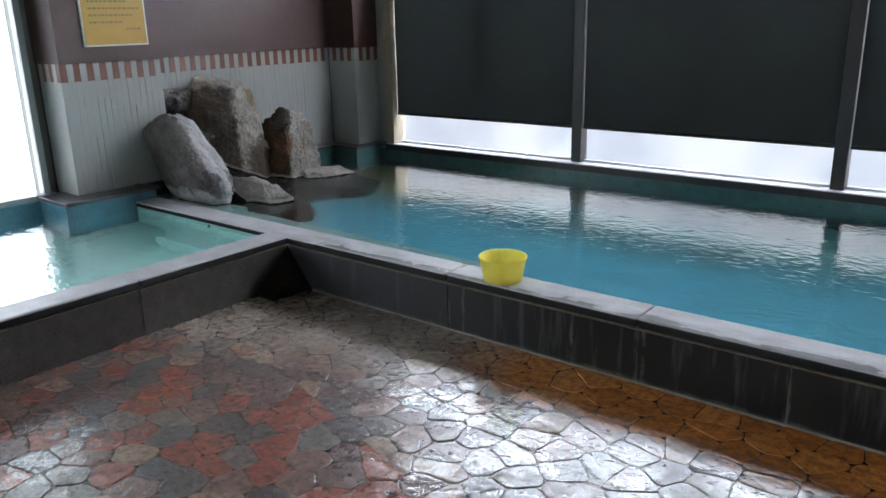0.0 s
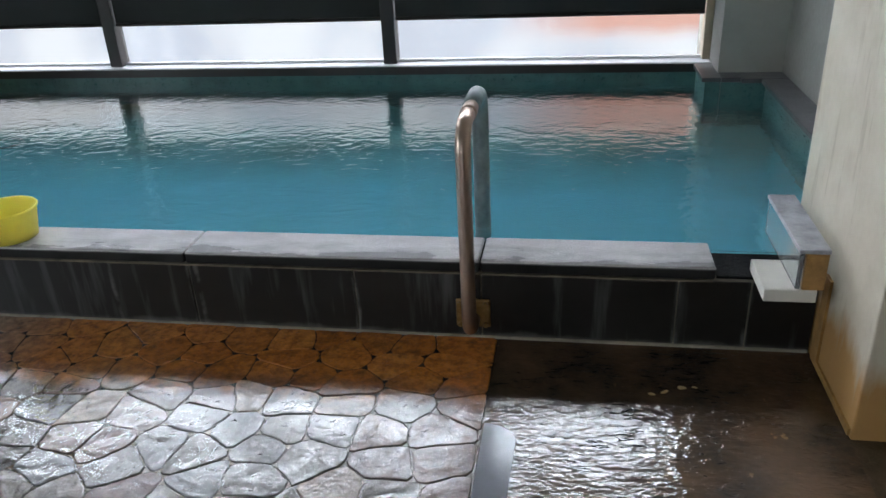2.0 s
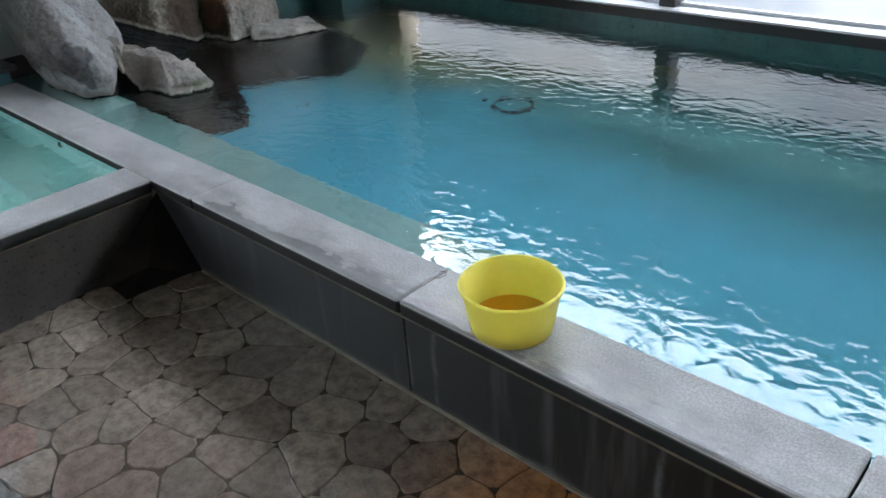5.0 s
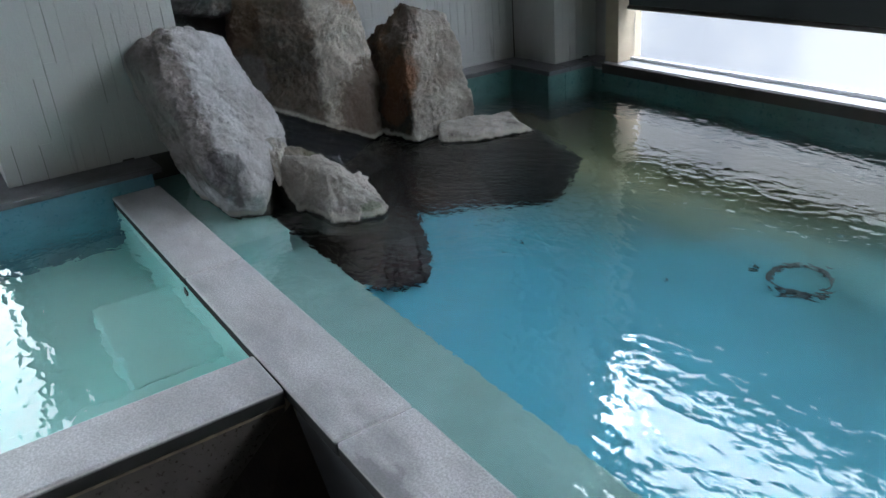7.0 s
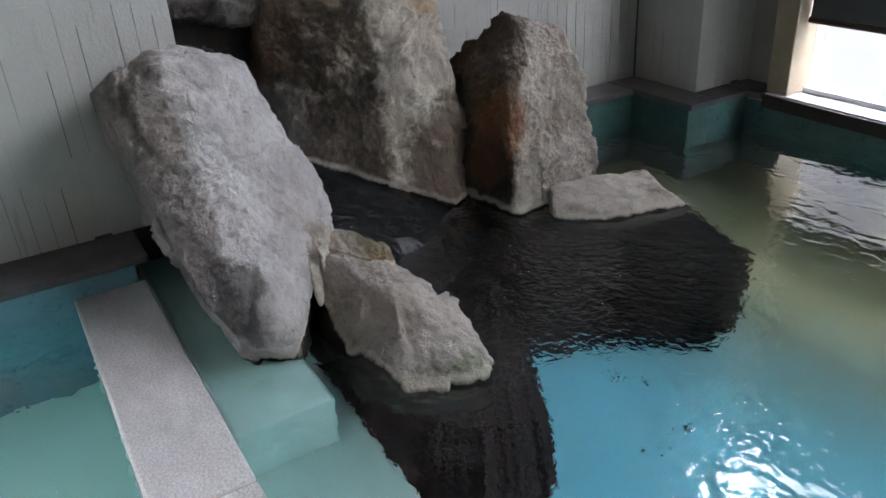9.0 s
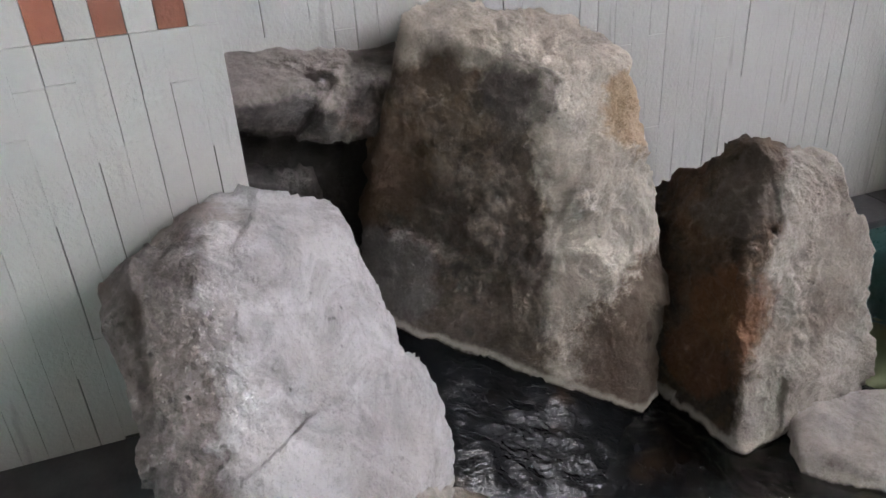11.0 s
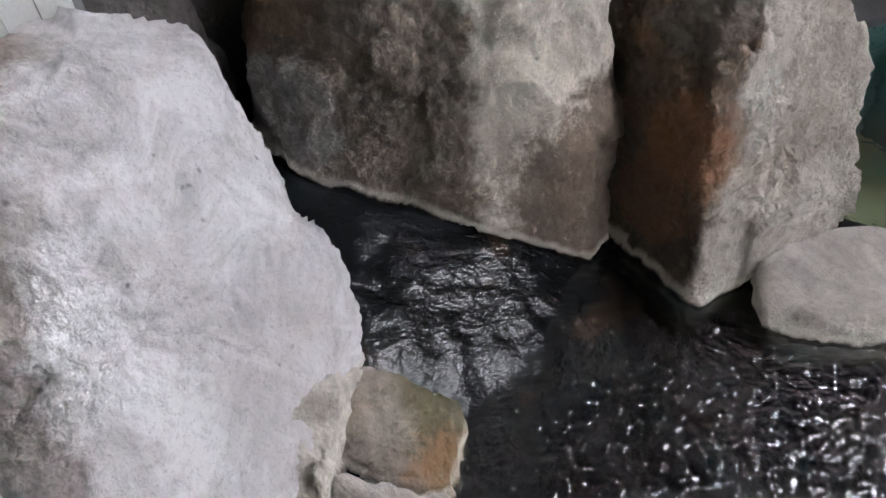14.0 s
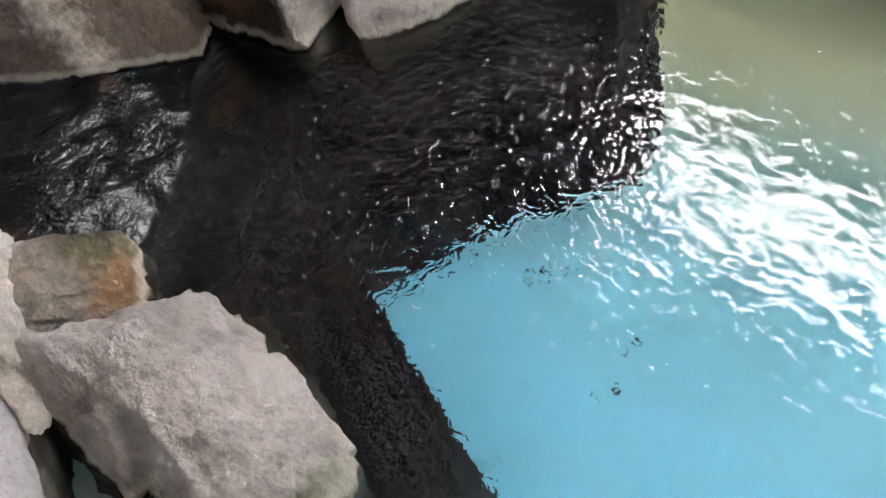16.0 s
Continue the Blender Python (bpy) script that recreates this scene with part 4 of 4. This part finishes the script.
def pad():
    outline = [(-2.45, 5.2), (-1.5, 5.295), (-1.24, 5.35), (-1.12, 5.47), (-1.08, 5.57), (-1.12, 5.63), (-1.22, 5.67), (-1.38, 5.665), (-1.59, 5.68), (-1.60, 5.75), (-1.53, 5.88), (-1.46, 6.07), (-1.34, 6.22), (-1.26, 6.30), (-1.29, 6.42), (-1.43, 6.64), (-1.8, 6.75), (-2.4, 6.5)]
    bm = bmesh.new()
    pts = []
    for (x0, y0), (x1, y1) in zip(outline, outline[1:] + outline[:1]):
        for k in range(14):
            f = k / 14
            x, y = x0 + (x1 - x0) * f, y0 + (y1 - y0) * f
            j = 0.014 * noise.noise(Vector((x * 9, y * 9, 1))) + 0.014 * noise.noise(Vector((x * 40, y * 40, 4)))
            pts.append((x + j, y - j))
    c = (-1.8, 5.9)
    rings = []
    for s, z in ((0.97, BOTTOM_Z - 0.02), (1.0, -0.16), (0.995, -0.10), (0.96, -0.03), (0.88, 0.05), (0.6, 0.13), (0.3, 0.15)):
        rings.append([bm.verts.new((c[0] + (x - c[0]) * s, c[1] + (y - c[1]) * s, z + (0.012 * noise.noise(Vector((x * 20, y * 20, s * 9))) if s < 1 else 0))) for x, y in pts])
    for a, b in zip(rings, rings[1:]):
        for k in range(len(pts)):
            bm.faces.new((a[k], a[(k + 1) % len(pts)], b[(k + 1) % len(pts)], b[k]))
    bm.faces.new(rings[-1])
    tagged(part("sunken_rock_bed", bm, M_PAD), "black ragged bed of rock under the water", "rock")


pad()


def stream():
    bm = bmesh.new()
    n = 120
    x0, x1, y0, y1 = -2.47, -1.66, 5.25, 6.32
    grid = []
    for j in range(n + 1):
        row = []
        for i in range(n + 1):
            x, y = x0 + (x1 - x0) * i / n, y0 + (y1 - y0) * j / n
            d = (-1.95 - x) * 0.75 + (5.9 - y) * 0.66 + 0.03 * noise.noise(Vector((x * 6, y * 6, 3)))
            z = WATER_Z - 0.010 + (min(0.25, d * CLIMB) if d > 0 else d * 1.1)
            z += 0.005 * noise.noise(Vector((x * 14, y * 14, 2))) + 0.004 * noise.noise(Vector((x * 30, y * 24, 7)))
            edge = max(0, 1 - (x1 - x) / 0.2)
            z -= 0.06 * edge + 0.06 * max(0, (y - 6.15) / 0.17)
            row.append(bm.verts.new((x, y, z)))
        grid.append(row)
    for j in range(n):
        for i in range(n):
            bm.faces.new((grid[j][i], grid[j][i + 1], grid[j + 1][i + 1], grid[j + 1][i]))
    tagged(part("spring_water", bm, M_STREAM, smooth=True), "dark churning spring water running down between the rocks", "water", "", "structure")


stream()


bm = bmesh.new()
lo = [bm.verts.new((-1.222 + 0.012 * math.cos(a) * (1.6 if k % 2 else 1.0), 4.8245, 0.185 + 0.032 * math.sin(a))) for k, a in enumerate(np.linspace(0, 2 * math.pi, 11)[:-1])]
bm.faces.new(lo)
top = bmesh.ops.extrude_face_region(bm, geom=bm.faces[:])["geom"]
bmesh.ops.translate(bm, verts=[g for g in top if isinstance(g, bmesh.types.BMVert)], vec=(0, -0.003, 0))
tagged(part("wall_mark", bm, M_FRAME), "small dark chip in the basin lining", "mark")


def drain():
    d = thing("drain_cover", "round dark drain cover on the basin floor", "drain", (-0.42, 6.46, BOTTOM_Z))
    part("ring", lathe(bmesh.new(), [(0.10, 0.0), (0.10, 0.012), (0.085, 0.014), (0.085, 0.001)], closed=False), plain("drain_metal", (0.09, 0.115, 0.115), 0.6, vary=0.6, scale=30), d)
    part("plug", lathe(bmesh.new(), [(0.013, 0.0), (0.013, 0.01), (0.008, 0.012)], 20), M_PTILE, d)
    d.children[1].location = (0.15, 0.03, 0)


drain()

M_LITTER = plain("dark_litter", (0.035, 0.045, 0.040), 0.7, vary=0.3)
M_OCHRE = plain("ochre_litter", (0.26, 0.17, 0.06), 0.5, vary=0.3)


def litter(x, y, z, size, seed, material=M_LITTER, label="small dark flake lying on the basin floor"):
    bit = random.Random(seed)
    bm = bmesh.new()
    turn = bit.uniform(0, 3.1)
    n = 9
    ring = []
    for k in range(n):
        a = 2 * math.pi * k / n
        r = size * bit.uniform(0.55, 1.0)
        px_, py_ = r * math.cos(a), 0.5 * r * math.sin(a)
        ring.append((px_ * math.cos(turn) - py_ * math.sin(turn), px_ * math.sin(turn) + py_ * math.cos(turn)))
    low = [bm.verts.new((a, b, 0.0)) for a, b in ring]
    top = [bm.verts.new((a * 0.8, b * 0.8, 0.0025 + 0.002 * bit.random())) for a, b in ring]
    for k in range(n):
        bm.faces.new((low[k], low[(k + 1) % n], top[(k + 1) % n], top[k]))
    bm.faces.new(top)
    bm.faces.new(low[::-1])
    ob = part("litter", bm, material)
    ob.location = (x, y, z)
    tagged(ob, label, "litter", "flakes on the floor")


for k, (x, y, size) in enumerate(((-1.344, 6.015, 0.016), (-1.318, 6.04, 0.010), (-1.288, 6.065, 0.014), (-1.10, 6.018, 0.012), (-1.086, 5.921, 0.012), (-1.11, 5.985, 0.007), (-0.559, 6.191, 0.012), (-1.105, 5.89, 0.010))):
    litter(x, y, BOTTOM_Z + 0.0005, size, k)
for k, (x, y, size) in enumerate(((3.27, 4.56, 0.013), (3.31, 4.575, 0.016), (3.36, 4.60, 0.020), (3.40, 4.605, 0.010))):
    litter(x, y, -0.0025, size, 20 + k, M_OCHRE, "ochre flake on the wet concrete floor")

hair = part("hair", tube(bmesh.new(), [(0.0, 0.0, 0.0), (0.012, 0.010, 0.001), (0.014, 0.026, 0.0012), (0.004, 0.036, 0.001), (-0.012, 0.032, 0.0)], 0.0007, 6), M_FRAME)
hair.location = (0.71, 4.945, RIM_Z + 0.0006)
tagged(hair, "thin dark curled hair on the granite rim", "hair")

bm = bmesh.new()
lp = [(2.79, 4.02), (2.875, 4.02), (2.885, 4.30)] + [(2.79 + 0.095 * math.cos(radians(a)), 4.30 + 0.07 * math.sin(radians(a))) for a in range(15, 91, 15)]
lo = [bm.verts.new((x, y, -0.013)) for x, y in lp]
hi = [bm.verts.new((x, y, 0.004)) for x, y in lp]
for k in range(len(lp)):
    bm.faces.new((lo[k], lo[(k + 1) % len(lp)], hi[(k + 1) % len(lp)], hi[k]))
bm.faces.new(hi)
structure("kerb_slab", bm, plain("blue_grey_slab", (0.20, 0.21, 0.24), 0.12, vary=0.1), "smooth blue-grey slab at the paving's end", "slab")


# ---- wall tiles ----
def tiled(name_parent, along0, along1, fixed, axis, z0, z1, tilew=0.0455):
    """Narrow upright tiles on a wall face: axis 'y' faces +x at x=fixed, axis 'x' faces -y at y=fixed."""
    rnd = random.Random(int(abs(fixed) * 1000))
    count = max(1, round((along1 - along0) / tilew))
    w = (along1 - along0) / count
    for i in range(count):
        a0, a1 = along0 + i * w, along0 + (i + 1) * w
        z = z1
        first = True
        cut = rnd.uniform(0.06, 0.227)
        while z > z0 + 0.01:
            h = min(cut if first else 0.227, z - z0)
            ga, gb = rnd.choice((0.0, 0.0, 0.0003, 0.0012, 0.0022)), 0.0
            first = False
            box_tile(name_parent, a0 + ga, a1 - gb, z - h, z - rnd.choice((0.0, 0.0, 0.0, 0.0007)), fixed, axis, M_TILE, rnd.uniform(0, 0.0002))
            z -= h
        brown = i % 2 == (0 if fixed == WALL_X else 1)
        box_tile(name_parent, a0 + 0.0008, a1 - 0.0008, z1 + 0.001, z1 + 0.118, fixed, axis, M_TILE_B if brown else M_TILE, 0.0)


def box_tile(parent, a0, a1, z0, z1, fixed, axis, material, proud):
    t, e = 0.006, 0.0003
    out = []
    for d, s in ((-t, 0.0), (-e, 0.0), (proud, e)):
        q = s * 0.05
        out += [(a0 + s, z0 + q, d), (a1 - s, z0 + q, d), (a1 - s, z1 - q, d), (a0 + s, z1 - q, d)]
    if axis == "y":
        verts = [(fixed + d, a, z) for a, z, d in out]
    else:
        verts = [(a, fixed - d, z) for a, z, d in out]
    faces = [(0 + k, (1 + k) % 4, 4 + (1 + k) % 4, 4 + k) for k in range(4)] + [(4 + k, 4 + (1 + k) % 4, 8 + (1 + k) % 4, 8 + k) for k in range(4)] + [(8, 9, 10, 11)]
    mesh = bpy.data.meshes.new("tile")
    mesh.from_pydata(verts, [], faces)
    mesh.materials.append(material)
    ob = new("tile", mesh)
    ob.parent = parent


tile_wall = bpy.data.objects["wall_tiled"]
tiled(tile_wall, 4.51, 5.24, WALL_X, "y", LEDGE_Z, 1.13)
tiled(tile_wall, 5.243, 7.128, BACK_X, "y", LEDGE_Z, 1.13)
tiled(tile_wall, -2.474, -2.14, 7.13, "x", LEDGE_Z, 1.13)
tiled(tile_wall, LEFT_X, WALL_X - 0.001, 4.508, "x", LEDGE_Z, 1.13)
tiled(tile_wall, 7.137, 7.425, -2.14, "y", LEDGE_Z, 1.13)


# ---- paving ----
def clip(poly, px, py, nx, ny):
    out = []
    for k in range(len(poly)):
        a, b = poly[k], poly[(k + 1) % len(poly)]
        da, db = (a[0] - px) * nx + (a[1] - py) * ny, (b[0] - px) * nx + (b[1] - py) * ny
        if da <= 0:
            out.append(a)
        if da * db < 0:
            f = da / (da - db)
            out.append((a[0] + f * (b[0] - a[0]), a[1] + f * (b[1] - a[1])))
    return out


def cells(x0, x1, y0, y1, size, seed):
    rnd = random.Random(seed)
    pts, nx, ny = [], int((x1 - x0) / size / 1.12), int((y1 - y0) / size / 0.84)
    for j in range(ny):
        shift = rnd.uniform(-0.35, 0.35)
        for i in range(nx + 1):
            if rnd.random() < 0.07:
                continue
            pts.append((x0 + (i + 0.5 + shift + rnd.uniform(-0.30, 0.30)) * (x1 - x0) / nx, y0 + (j + 0.5 + rnd.uniform(-0.26, 0.26)) * (y1 - y0) / ny))
    pts = [p for p in pts if x0 < p[0] < x1]
    for p in pts:
        poly = [(x0, y0), (x1, y0), (x1, y1), (x0, y1)]
        for q in pts:
            if q is p or abs(q[0] - p[0]) > 4 * size or abs(q[1] - p[1]) > 4 * size:
                continue
            poly = clip(poly, (p[0] + q[0]) / 2, (p[1] + q[1]) / 2, q[0] - p[0], q[1] - p[1])
        if len(poly) > 2:
            yield p, poly


def stone(p, poly, rnd, wobble=0.006):
    cx, cy = sum(a for a, _ in poly) / len(poly), sum(b for _, b in poly) / len(poly)
    pts = []
    for k in range(len(poly)):
        a, b = poly[k], poly[(k + 1) % len(poly)]
        ln = math.hypot(b[0] - a[0], b[1] - a[1])
        cut = min(0.3, 0.014 / max(ln, 0.001))
        for f in (cut, 0.37, 0.63, 1 - cut) if ln > 0.06 else (cut, 1 - cut):
            x, y = a[0] + (b[0] - a[0]) * f, a[1] + (b[1] - a[1]) * f
            w = noise.noise_vector(Vector((x * 9, y * 9, 0.5))) * 1.6 + noise.noise_vector(Vector((x * 26, y * 26, 3.5)))
            pts.append((min(2.7845, max(-0.4775, x + w.x * wobble)), min(4.8345, y + w.y * wobble)))
    tilt, head, lift = rnd.uniform(0, 0.022), rnd.uniform(0, 6.28), rnd.uniform(-0.0010, 0.0014)

    def ring(inset, z):
        out = []
        for x, y in pts:
            d = math.hypot(x - cx, y - cy) or 1
            s = max(0.2, (d - inset) / d)
            xx, yy = cx + (x - cx) * s, cy + (y - cy) * s
            out.append((xx, yy, z + lift + tilt * ((xx - cx) * math.cos(head) + (yy - cy) * math.sin(head))))
        return out

    n = len(pts)
    verts = ring(0.001, -0.024) + ring(0.001, -0.004) + ring(0.0025, -0.001) + ring(0.006, 0.0)
    faces = [(r * n + k, r * n + (k + 1) % n, (r + 1) * n + (k + 1) % n, (r + 1) * n + k) for r in (0, 1, 2) for k in range(n)] + [tuple(range(3 * n, 4 * n))]
    return verts, faces


floor = bpy.data.objects["floor"]
rnd = random.Random(5)
count = 0
rest_v, rest_f = [], []
rows = sorted(cells(-0.478, 2.785, 1.9, 4.835, 0.138, 11), key=lambda c: -c[0][1] + 0.15 * abs(c[0][0] - 1.5))
for p, poly in rows:
    verts, faces = stone(p, poly, rnd)
    if count < 295:
        mesh = bpy.data.meshes.new("paving_stone")
        mesh.from_pydata(verts, [], faces)
        mesh.materials.append(M_STONE)
        ob = new("paving_stone", mesh)
        ob.parent = floor
        count += 1
    else:
        k = len(rest_v)
        rest_v += verts
        rest_f += [tuple(i + k for i in f) for f in faces]
for p, poly in cells(-0.478, 2.785, -1.4, 1.9, 0.25, 12):
    verts, faces = stone(p, poly, rnd)
    k = len(rest_v)
    rest_v += verts
    rest_f += [tuple(i + k for i in f) for f in faces]
mesh = bpy.data.meshes.new("paving_rest")
mesh.from_pydata(rest_v, [], rest_f)
mesh.materials.append(M_STONE2)
tagged(new("paving_rest", mesh), "wet crazy paving of brown and grey stone", "paving", "", "stuff")
